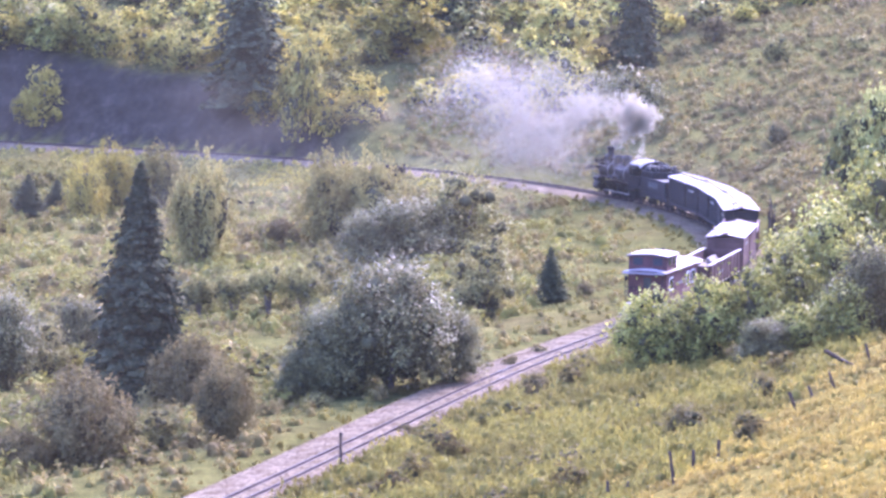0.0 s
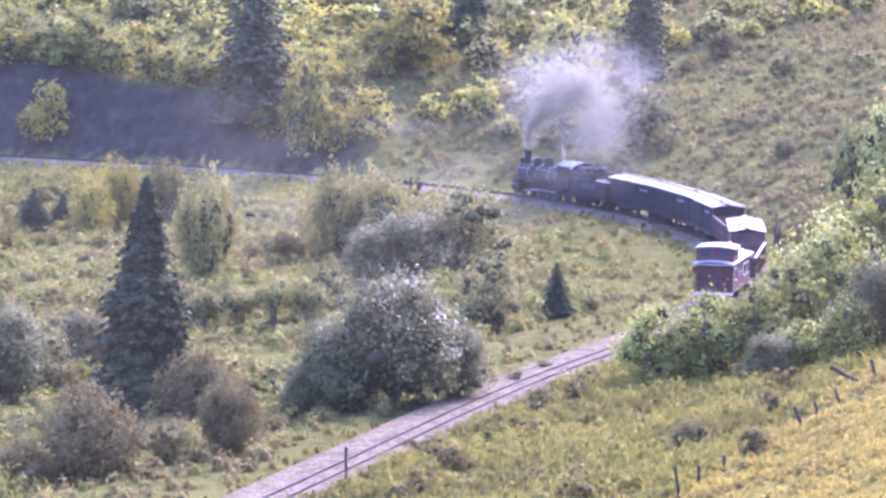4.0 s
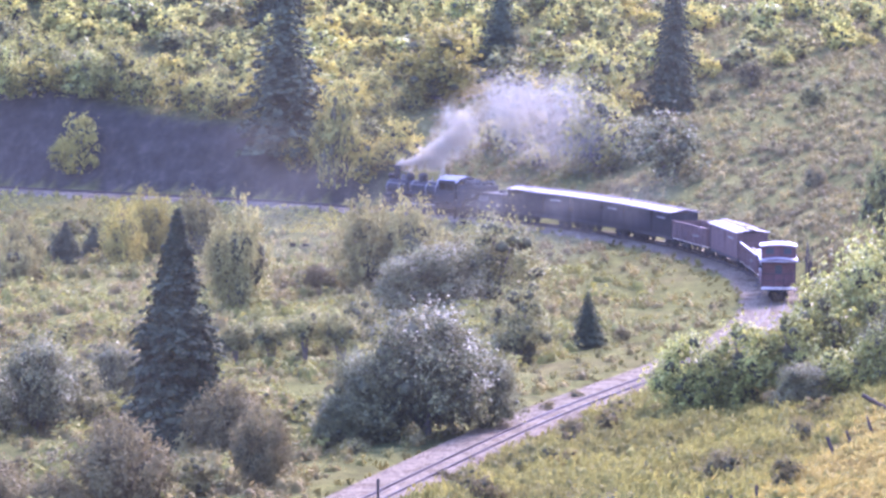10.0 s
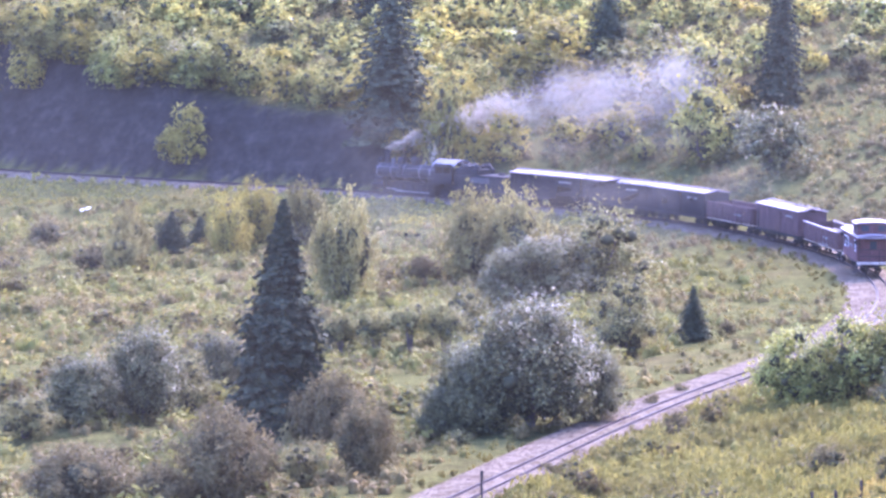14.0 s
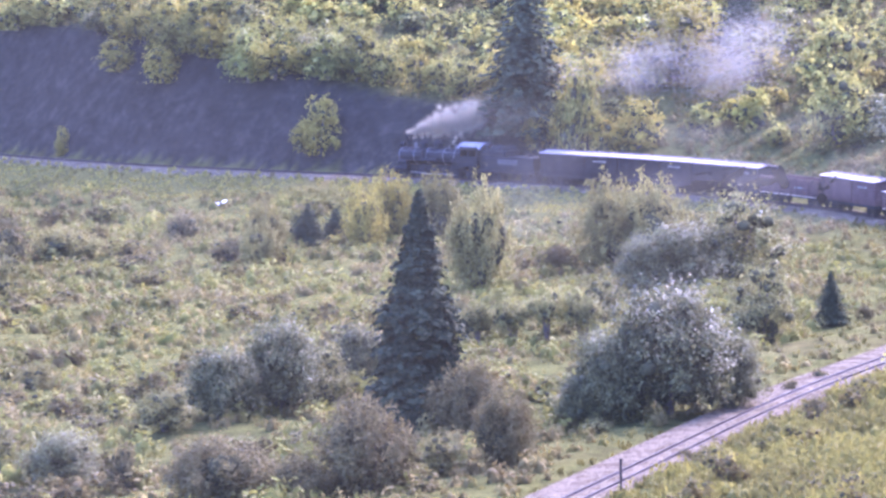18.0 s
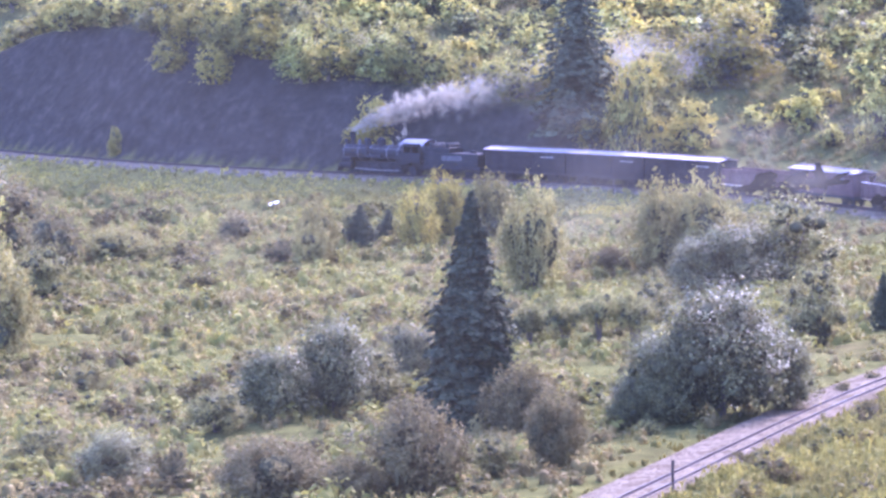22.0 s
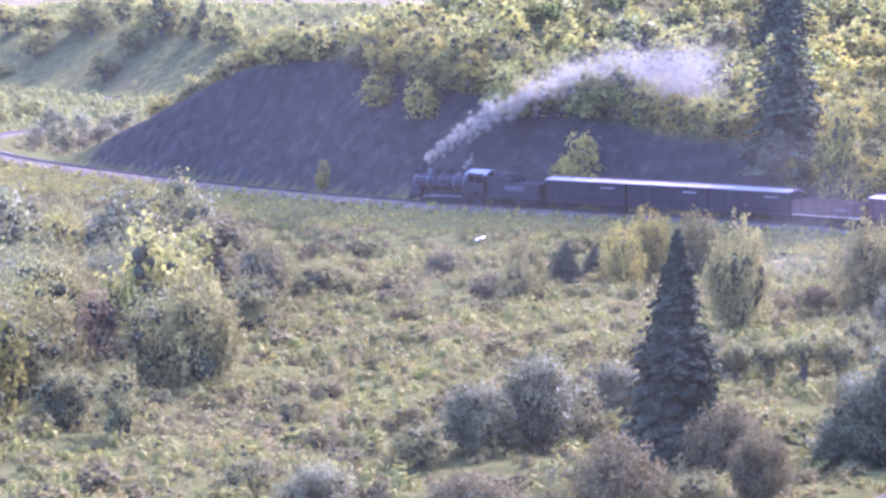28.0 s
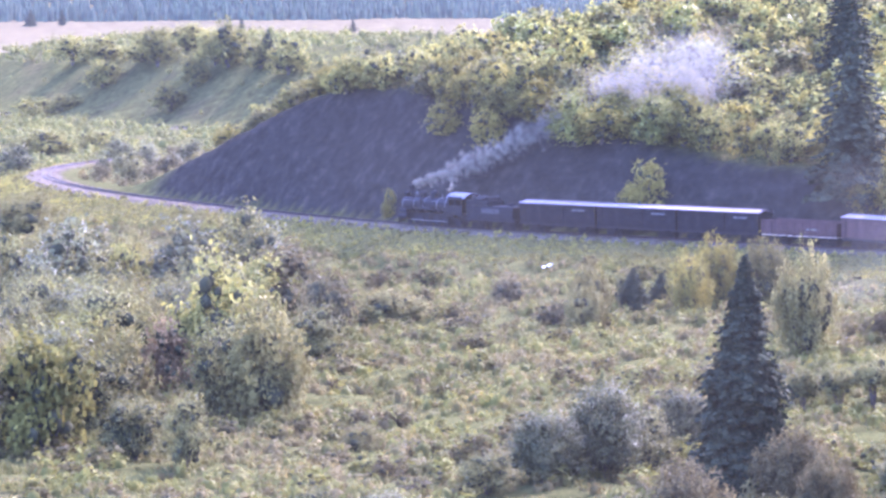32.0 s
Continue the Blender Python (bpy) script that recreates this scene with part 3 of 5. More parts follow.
BROWNS = [(-2.5, 167.6, 5.3, 4.5), (2.4, 186.7, 4.4, 3.9), (4.1, 172.8, 3.3, 3.8), (-9.1, 167.6, 5.6, 3.1), (-14.3, 172.5, 1.6, 2.4), (-5.6, 166.1, 3.2, 2.1), (28.6, 162.6, 1.6, 1.2), (24.2, 157.8, 2.3, 1.3), (24.7, 143.8, 1.3, 1.2), (20.5, 184.1, 1.3, 1.1), (12.9, 172.2, 1.2, 0.8), (20.3, 195.3, 1.1, 1.0), (22.5, 200.6, 1.3, 1.0), (17.5, 193.5, 1.2, 0.8), (28.9, 231.3, 1.3, 1.1), (19.0, 194.4, 0.9, 0.7), (-41.5, 315.2, 9.5, 7.6), (-34.8, 301.2, 6.2, 6.3), (-21.1, 322.0, 4.5, 2.6), (-15.6, 301.1, 4.2, 2.4), (11.1, 278.6, 3.5, 2.2), (4.5, 274.6, 3.5, 4.8)]
HEDGES = [(34.5, 190.5, 5.5, 5.8), (38.5, 194.0, 5.5, 6.8), (43.5, 202.0, 6.0, 8.4), (39.5, 188.0, 4.5, 4.8), (28.6, 188.6, 3.6, 3.6), (27.3, 190.2, 4.5, 4.6), (30.1, 189.5, 4.8, 4.9), (32.6, 188.3, 4.5, 5.0), (36.9, 196.0, 6.0, 7.2), (40.9, 199.8, 6.2, 8.6), (34.0, 183.2, 3.5, 2.8), (35.9, 181.1, 3.5, 3.3)]
ASPENS = [(52.2, 262.4, 4.2, 6.8), (52.7, 252.4, 4.4, 7.6)]
HILLS = [(15.1, 340.0, 4.8, 9.9), (18.5, 354.3, 6.7, 4.5), (40.6, 347.1, 8.2, 8.1), (38.8, 331.3, 6.8, 6.9), (-108.2, 552.4, 9.6, 3.6), (-101.0, 559.6, 7.1, 2.7), (-116.6, 653.4, 8.3, 5.1), (-109.4, 654.1, 9.3, 4.2), (-101.6, 657.7, 9.3, 4.9), (-93.3, 639.7, 8.1, 4.9), (-129.0, 652.1, 9.3, 3.7), (-122.8, 652.7, 7.2, 3.2), (-94.9, 623.1, 5.9, 5.5), (-98.7, 618.9, 6.9, 5.5)]
STEMMED = [(3.8, 229.9, 2.6, 2.5), (6.0, 228.9, 3.0, 3.0), (8.2, 227.8, 3.2, 3.3), (10.4, 227.0, 3.0, 3.4)]
HILLS += [(UP_X0 + a * math.cos(UP_H) + b * math.sin(UP_H), UP_Y0 + a * math.sin(UP_H) - b * math.cos(UP_H), w, h)
          for a, b, w, h in ((8, 15, 8, 6), (20, 16, 7, 5), (33, 16, 10, 7.5), (40, 17, 8, 6), (62, 16, 8, 6.5), (84, 15, 9, 5), (100, 16, 8, 5))]
RUSTYS = [(-40.8, 251.4, 5.0, 5.2), (-42.6, 249.0, 3.2, 3.4)]

rng = np.random.default_rng(11)
HEROES = {
    "oak": [bush("oak_bush", 24, 6500, 38, OAK, 0.023), bush("oak_bush", 25, 6500, 30, OAK, 0.023)],
    "pale": [bush("oak_bush", 33, 22000, 46, PALE, 0.019)],
    "brown": [wispy("willow_bush", 83, 11000, 90, BROWN, 0.03), wispy("willow_bush", 84, 11000, 70, BROWN, 0.03)],
    "stemmed": [bush("oak_bush", 38, 6500, 30, OAK, 0.026, base=0.3, tall=0.72), bush("oak_bush", 39, 6500, 26, OAK, 0.026, base=0.34, tall=0.68)],
}
KINDS = {
    "oak": [bush("oak_bush", 21, 2400, 26, OAK, 0.042), bush("oak_bush", 22, 2400, 20, OAK, 0.042), bush("oak_bush", 23, 2400, 32, OAK, 0.042)],
    "pale": [bush("oak_bush", 31, 2400, 28, PALE, 0.042), bush("oak_bush", 32, 2400, 22, PALE, 0.042)],
    "gold": [bush("oak_bush", 41, 2400, 24, GOLD, 0.042), bush("oak_bush", 42, 2400, 18, GOLD, 0.042)],
    "hill": [bush("oak_bush", 26, 2400, 26, HILL, 0.042), bush("oak_bush", 27, 2400, 20, HILL, 0.042), bush("oak_bush", 28, 2400, 32, HILL, 0.042)],
    "hedge": [bush("oak_bush", 36, 4800, 34, HEDGE, 0.032), bush("oak_bush", 37, 4800, 26, HEDGE, 0.032)],
    "rusty": [bush("oak_bush", 51, 2400, 20, RUSTY, 0.042)],
    "aspen": [bush("aspen_tree", 61, 1800, 30, ASPEN, 0.05, 0.9, 0.18)],
    "willow": [wispy("willow_bush", 71, 5200, 60, WILLOW, 0.034), wispy("willow_bush", 72, 5200, 48, WILLOW, 0.034)],
    "golden": [wispy("willow_bush", 73, 5200, 56, GOLD, 0.03)],
    "brown": [wispy("willow_bush", 81, 2000, 40, BROWN, 0.045), bush("willow_bush", 82, 1300, 20, BROWN, 0.05)],
    "fir": [conifer("fir_tree", 91, 34, 11, 26), conifer("fir_tree", 92, 30, 11, 28)],
    "spruce": [conifer("spruce_tree", 95, 44, 14, 60)],
}
# lighter crowns for thickets past counting
LITE = {
    "oak": [bush("oak_bush", 121, 620, 22, OAK, 0.085), bush("oak_bush", 122, 620, 17, OAK, 0.085)],
    "hill": [bush("oak_bush", 126, 620, 22, HILL, 0.085), bush("oak_bush", 127, 620, 17, HILL, 0.085)],
    "hedge": [bush("oak_bush", 136, 620, 22, HEDGE, 0.085), bush("oak_bush", 137, 620, 17, HEDGE, 0.085)],
    "gold": [bush("oak_bush", 141, 620, 18, GOLD, 0.085)],
    "low_sage": [bush("low_bush", 101, 300, 9, SAGE, 0.085), bush("low_bush", 102, 300, 7, SAGE, 0.085)],
    "low_green": [bush("low_bush", 103, 300, 9, SCRUB, 0.085), bush("low_bush", 104, 300, 7, SCRUB, 0.085)],
    "low_brown": [bush("low_bush", 105, 300, 9, BROWN, 0.08)],
}
LABELS = {
    "oak": ("dense green oak bush on the grassy slope", "bush"),
    "hill": ("yellow-green oak bush on the ridge in autumn sun", "bush"),
    "hedge": ("fresh green oak bush in the hedge below the grass", "bush"),
    "golden": ("upright willow bush turning gold at its top", "bush"),
    "stemmed": ("grove of low oaks with bare crooked stems", "bush"),
    "pale": ("grey-green oak bush with pale sunlit leaves", "bush"),
    "gold": ("yellow-green bush turning gold in autumn", "bush"),
    "rusty": ("rust-brown autumn bush among green thicket", "bush"),
    "aspen": ("light green aspen tree above the hedge", "tree"),
    "willow": ("upright yellow-green willow bush with thin stems", "bush"),
    "brown": ("dull brown twiggy willow bush in dry grass", "bush"),
    "fir": ("dark blue-green fir tree", "tree"),
    "spruce": ("tall dark spruce tree standing alone in the bowl", "tree"),
}


def plant(kind, rows, group=""):
    for x, y, wide, high in rows:
        if kind in ("fir", "spruce"):
            wide = wide * 3.6
        else:
            wide, high = wide * 1.02, high * (1.2 if kind == "brown" and y < 200 else 1.05)
        kin = HEROES[kind] if kind == "stemmed" or (kind in HEROES and y < 290 and wide > 2.5) else KINDS[kind]
        stand(kin[int(rng.integers(len(kin)))], x, y, wide, high, rng, *LABELS[kind], group, sink=0.15)


for kind, rows in (("spruce", SPRUCES), ("fir", FIRS), ("pale", PALES), ("oak", OAKS), ("willow", WILLOWS), ("gold", GOLDS),
                   ("brown", BROWNS), ("hedge", HEDGES), ("hill", HILLS), ("aspen", ASPENS), ("rusty", RUSTYS), ("stemmed", STEMMED), ("golden", GOLDEN_WILLOWS)):
    plant(kind, rows)


def crown_of(proto):
    return [c for c in proto.children if c.name.startswith("crown")][0].data


def massed(name, rows, label):
    """Far bushes past counting, joined into one mesh for each kind."""
    levels = ground_z([r[1] for r in rows], [r[2] for r in rows])
    for kind in sorted({r[0] for r in rows}):
        vs, ts, qs, base = [], [], [], 0
        for (k, x, y, wide, high), level in zip(rows, levels):
            if k != kind:
                continue
            me = crown_of(LITE[kind][int(rng.integers(len(LITE[kind])))])
            co = np.zeros(len(me.vertices) * 3)
            me.vertices.foreach_get("co", co)
            co = co.reshape(-1, 3) * np.array([wide * 1.12, wide * 1.12, high * 1.1])
            a = rng.uniform(0, 6.283)
            co = np.stack([co[:, 0] * math.cos(a) - co[:, 1] * math.sin(a) + x, co[:, 0] * math.sin(a) + co[:, 1] * math.cos(a) + y, co[:, 2] + level - 0.15], 1)
            lv = np.zeros(len(me.loops), np.int32)
            me.loops.foreach_get("vertex_index", lv)
            n_tri = 4 * len(me.polygons) - len(me.loops)
            vs.append(co)
            ts.append(lv[:n_tri * 3] + base)
            qs.append(lv[n_tri * 3:] + base)
            base += len(co)
        tagged(new(name, fast_mesh(name, np.concatenate(vs), np.concatenate(ts), np.concatenate(qs), crown_of(LITE[kind][0]).materials[0], inner=INNER_SHADE)), label, "thicket", kind="stuff")


def thicket(count, s_lo, s_hi, d_lo, d_hi, mix, wide, group, gap=3.2, mass=False):
    """Bushes scattered over a strip beside the line, none too near another."""
    taken, heap = [], []
    ss, ds = rng.uniform(s_lo, s_hi, count * 6), rng.uniform(d_lo, d_hi, count * 6)
    lx, ly, lh = on_line(ss)
    lx, ly = lx + ds * np.sin(lh), ly - ds * np.cos(lh)
    near = line_coords(lx, ly)[0]
    for x, y, dd in zip(lx.tolist(), ly.tolist(), near.tolist()):
        if len(taken) >= count:
            break
        if not d_lo * 0.9 < dd < d_hi * 1.2 or y > 520 or any((x - a) ** 2 + (y - b) ** 2 < gap * gap for a, b in taken):
            continue
        taken.append((x, y))
        kind = mix[int(rng.integers(len(mix)))]
        w = rng.uniform(*wide)
        if mass:
            heap.append((kind, x, y, w, w * rng.uniform(0.65, 0.95)))
        else:
            plant(kind, [(x, y, w, w * rng.uniform(0.65, 0.95))], group)
    if mass:
        massed("ridge_thicket", heap, "dense yellow-green oak thicket covering the ridge")


thicket(16, 215, 252, 9.0, 13.0, ("hill", "hill", "gold", "oak"), (4.0, 6.0), "bushes over the cut", 2.6)
thicket(15, 244, 286, 8.6, 12.0, ("hill", "hill", "hedge", "gold"), (4.2, 6.2), "bushes over the cut", 2.4)
thicket(30, 248, 338, 12.4, 16.5, ("hill", "hill", "gold", "oak"), (4.0, 6.0), "bushes over the cut", 2.6)
thicket(400, 200, 342, 13, 80, ("hill", "hill", "hedge", "gold", "oak", "hill", "hill"), (2.4, 4.6), "bushes on the ridge", 2.1, True)
thicket(26, 345, 420, 6, 30, ("oak", "brown", "pale"), (2.5, 4.5), "bushes by the far bend", 3.0)
thicket(16, 150, 205, 14, 60, ("oak", "brown", "brown"), (2.0, 3.6), "bushes on the open hillside", 5.0)


def creek_thicket(count):
    """Tall dense bushes on the low side of the bowl, placed between bearings to fit the camera's view."""
    taken = []
    while len(taken) < count:
        y = rng.uniform(218, 345)
        x = -y * rng.uniform(0.132, 0.225)
        # the gap in bearing keeps the rusty bush in the camera's sight
        if any((x - a) ** 2 + (y - b) ** 2 < 9 for a, b in taken) or (y < 252 and abs(x / y + 0.162) < 0.016):
            continue
        taken.append((x, y))
        kind = ("oak", "oak", "pale", "willow", "oak", "hill", "oak")[len(taken) % 7]
        w = rng.uniform(4.6, 7.6)
        plant(kind, [(x, y, w, w * rng.uniform(0.9, 1.3))], "thicket on the low ground")


creek_thicket(66)


def bowl_thicket(count):
    """Mounds of low brush in drifts over the floor of the bowl."""
    heap = []
    ys = rng.uniform(165, 345, count * 8)
    xs = ys * rng.uniform(-0.24, 0.10, count * 8)
    fit = (line_coords(xs, ys)[0] < -8) & (rng.uniform(0, 1, count * 8) < 0.35 + 0.8 * wobble(xs, ys, 38, 8))
    for x, y in list(zip(xs[fit].tolist(), ys[fit].tolist()))[:count]:
        kind = ("low_sage", "low_green", "low_sage", "low_brown", "low_green")[len(heap) % 5]
        w = rng.uniform(1.0, 2.7)
        heap.append((kind, x, y, w, w * rng.uniform(0.45, 0.7)))
    massed("bowl_thicket", heap, "low olive and tan brush in rounded mounds")


bowl_thicket(520)


def slope_brush(count):
    """Small bushes dotted through the grass above the near leg."""
    ss, ds = rng.uniform(-45, 105, count), 3.2 + 15 * rng.uniform(0, 1, count) ** 1.2
    lx, ly, lh = on_line(ss)
    heap = []
    for x, y in zip((lx + ds * np.sin(lh)).tolist(), (ly - ds * np.cos(lh)).tolist()):
        w = rng.uniform(0.6, 1.9)
        heap.append((("low_green", "low_brown", "low_green", "low_sage")[len(heap) % 4], x, y, w, w * rng.uniform(0.5, 0.85)))
    massed("slope_brush", heap, "small green bushes in the grass of the near slope")


slope_brush(170)


POOL = {}


def scatter(name, count, keep, material, size, leaves, leaf, label, seed, area=(-112, 88, 120, 500), tall=0.7):
    """Low growth that nobody could count: one mesh of small clumps set on the ground."""
    r = np.random.default_rng(seed)
    if area not in POOL:
        px, py = r.uniform(area[0], area[1], 110000), r.uniform(area[2], area[3], 110000)
        inside = np.abs(px) < 0.26 * py + 6
        POOL[area] = (px[inside], py[inside], *line_coords(px[inside], py[inside]))
    pick = r.permutation(len(POOL[area][0]))
    x, y, d, s = (v[pick] for v in POOL[area])
    ok = keep(x, y, d, s, r.uniform(0, 1, len(x)))
    x, y = x[ok][:count], y[ok][:count]
    n = len(x)
    z, w = ground_z(x, y), r.uniform(*size, n)
    # a rough low dome for each clump
    ring = np.arange(5) * 1.2566
    dome_v = np.array([(math.cos(q + 0.6 * i) * rr, math.sin(q + 0.6 * i) * rr, zz) for i, (rr, zz) in enumerate(((0.52, -0.06), (0.36, 0.62))) for q in ring] + [(0, 0, 1.0)])
    dome_f = np.array([(j, (j + 1) % 5, 5 + j) for j in range(5)] + [((j + 1) % 5, 5 + (j + 1) % 5, 5 + j) for j in range(5)] + [(5 + j, 5 + (j + 1) % 5, 10) for j in range(5)])
    turn = r.uniform(0, 6.283, n)
    jit = r.uniform(0.7, 1.25, (n, 11))
    high = w * tall * r.uniform(0.7, 1.2, n)
    dv = dome_v[None] * jit[:, :, None] * np.stack([w * 0.55, w * 0.55, high * 0.6], 1)[:, None]
    px, py = dv[:, :, 0] * np.cos(turn)[:, None] - dv[:, :, 1] * np.sin(turn)[:, None], dv[:, :, 0] * np.sin(turn)[:, None] + dv[:, :, 1] * np.cos(turn)[:, None]
    dv = np.stack([px + x[:, None], py + y[:, None], dv[:, :, 2] + z[:, None]], 2).reshape(-1, 3)
    df = (np.arange(n)[:, None, None] * 11 + dome_f[None]).reshape(-1, 3)
    # and leaves standing out of it
    a, e = r.uniform(0, 6.283, (n, leaves)), np.arcsin(r.uniform(0.1, 1.0, (n, leaves)))
    nr = np.stack([np.cos(a) * np.cos(e), np.sin(a) * np.cos(e), np.sin(e)], 2)
    c = nr * np.stack([w * 0.5, w * 0.5, high], 1)[:, None] * r.uniform(0.5, 1.15, (n, leaves, 1)) + np.stack([x, y, z], 1)[:, None]
    sz = np.repeat(w, leaves) * leaf * r.uniform(0.6, 1.4, n * leaves)
    lv = quads(name, c.reshape(-1, 3), nr.reshape(-1, 3), sz * 0.8, sz * 1.9, r, material, 0.0, material in (HERB, GRASS, GREENERY), True)
    me = fast_mesh(name, np.concatenate([dv, lv]), df, np.arange(len(lv)) + len(dv), material)
    return tagged(new(name, me), label, "scrub", kind="stuff")


def bank(d, s):
    """Where low growth may stand beside the line: clear of the ballast and of the steep cut."""
    return ((d < -4.0) | (d > np.where(s < 110, 2.2, 4.2))) & ~((d > 0) & (d < 3.5 + cut_height(s) * 0.77) & (cut_height(s) > 1.5))


scatter("scrub", 10000, lambda x, y, d, s, u: bank(d, s) & ((d < -10) | (s < 190) | (d > 0)) & ((s > 110) | (d < -4)) & (d < 90) & (u < 0.4 + 0.5 * wobble(x, y, 30, 4)), SAGE, (0.4, 1.4), 24, 0.14, "low tan and olive scrub over the slopes", 5)
scatter("scrub", 4200, lambda x, y, d, s, u: (d < -9) & (u < 0.35 + 0.5 * wobble(x, y, 24, 6)), SCRUB, (0.6, 2.0), 26, 0.14, "low green scrub in the bowl", 6)
scatter("scrub", 4500, lambda x, y, d, s, u: bank(d, s) & ((d < -10) | ((s > 110) & (d > 0))) & (d < 90) & (u < 0.35 + 0.5 * wobble(x, y, 40, 9)), DUSTY, (0.5, 1.7), 24, 0.14, "dusty grey-brown scrub over the slopes", 16)
scatter("scrub", 3600, lambda x, y, d, s, u: (d > 4) & (d < 80) & (s > 105) & (s < 225), SAGE, (0.5, 1.6), 22, 0.12, "tan and olive scrub on the open hillside", 45, (25, 98, 220, 430), 0.6)
scatter("herbs", 9000, lambda x, y, d, s, u: bank(d, s) & ((d < 0) | (d > 20) | (s > 100)) & (d < 40) & (s > -60), HERB, (0.3, 0.9), 14, 0.16, "yellow-green grass and herbs in the bowl", 8, (-112, 88, 110, 430), 0.6)
scatter("herbs", 3000, lambda x, y, d, s, u: (d < -2.6) & (d > -11) & (s > 185), GREENERY, (0.3, 0.8), 10, 0.25, "short yellow-green grass on the bank below the line", 38, (-112, 88, 110, 500), 0.45)
scatter("verge", 4200, lambda x, y, d, s, u: ((d > 0.6) & (d < 2.4) & (s < 110)) | ((d < -2.4) & (d > -4.4) & (u < 0.3)), HERB, (0.25, 0.6), 12, 0.26, "ragged grass along the edge of the ballast", 18, (-100, 60, 110, 480), 0.6)
scatter("herbs", 7000, lambda x, y, d, s, u: (d > 2.0) & (d < 21) & (s > -60) & (s < 120) & (u < 0.6 + 0.5 * wobble(x, y, 16, 12)), GREENERY, (0.3, 1.3), 24, 0.12, "green herbs and low shrubs on the near slope", 28, (0, 60, 80, 260), 0.7)
scatter("grass", 11000, lambda x, y, d, s, u: (d > 17) & (d < 46) & (s > -80) & (s < 110), GRASS, (0.3, 0.6), 12, 0.18, "tufts of yellow-green grass on the near slope", 7, (0, 60, 80, 260), 0.6)


scatter("scrub", 3400, lambda x, y, d, s, u: (np.abs(d) > 5) & (y < 740) & ((x - UP_X0) * math.sin(UP_H) - (y - UP_Y0) * math.cos(UP_H) > -60) & (u < np.where(np.abs((x - UP_X0) * math.sin(UP_H) - (y - UP_Y0) * math.cos(UP_H) - 6) < 9, 0.08, 1.0)), SCRUB, (0.8, 2.6), 16, 0.13, "scattered scrub on the farther hill", 33, (-190, -30, 470, 740), 0.7)


def far_woods():
    """The wooded heights far off: many small pointed trees in one mesh."""
    r = np.random.default_rng(3)
    v, f = [], []
    for i in range(15000):
        y = 2330 + 1500 * r.uniform(0, 1) ** 1.6
        x = r.uniform(-0.33, 0.1) * y
        v.append((x, y, 0.0))
    p = np.array(v)
    p[:, 2] = ground_z(p[:, 0], p[:, 1])
    v = []
    for x, y, z in p:
        h, w = r.uniform(6, 13), r.uniform(2.5, 4.5)
        k = len(v)
        for a in range(5):
            v.append((x + math.cos(a * 1.2566) * w, y + math.sin(a * 1.2566) * w, z - 2))
        v.append((x + r.uniform(-1, 1), y, z + h))
        f += [(k + a, k + (a + 1) % 5, k + 5) for a in range(5)]
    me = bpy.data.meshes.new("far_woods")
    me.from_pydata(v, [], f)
    # Paler and bluer than near needles: distance haze put into the leaf colour.
    me.materials.append(leafy("hazed_conifers", (0.05, 0.068, 0.055), (0.085, 0.11, 0.088), 0.1))
    tagged(new("far_woods", me), "conifer forest on distant heights, its pale blue-green standing in for haze", "forest", kind="stuff")


far_woods()

# ---- the train ----


def box(bm, x0, x1, y0, y1, z0, z1, bevel=0.0):
    got = bmesh.ops.create_cube(bm, size=1.0, matrix=Matrix.Translation(((x0 + x1) / 2, (y0 + y1) / 2, (z0 + z1) / 2)) @ Matrix.Diagonal((x1 - x0, y1 - y0, z1 - z0, 1)))
    if bevel:
        es = list({e for v in got["verts"] for e in v.link_edges})
        bmesh.ops.bevel(bm, geom=es, offset=bevel, segments=1, affect="EDGES", profile=0.5)
    return bm


def tube(bm, p, q, r0, r1=None, seg=14, caps=True):
    """A round bar or cone from p to q."""
    p, q = Vector(p), Vector(q)
    m = Matrix.Translation((p + q) / 2) @ (q - p).to_track_quat("Z", "Y").to_matrix().to_4x4()
    bmesh.ops.create_cone(bm, cap_ends=caps, segments=seg, radius1=r0, radius2=r0 if r1 is None else r1, depth=(q - p).length, matrix=m)
    return bm


def boxed(*a):
    return box(bmesh.new(), *a)


def tubed(*a, **k):
    return tube(bmesh.new(), *a, **k)


def dome(bm, x, z0, z1, r):
    tube(bm, (x, 0, z0), (x, 0, z1 - r * 0.5), r, r, 16)
    tube(bm, (x, 0, z1 - r * 0.5), (x, 0, z1 - r * 0.12), r, r * 0.72, 16)
    tube(bm, (x, 0, z1 - r * 0.12), (x, 0, z1), r * 0.72, r * 0.25, 16)
    return bm


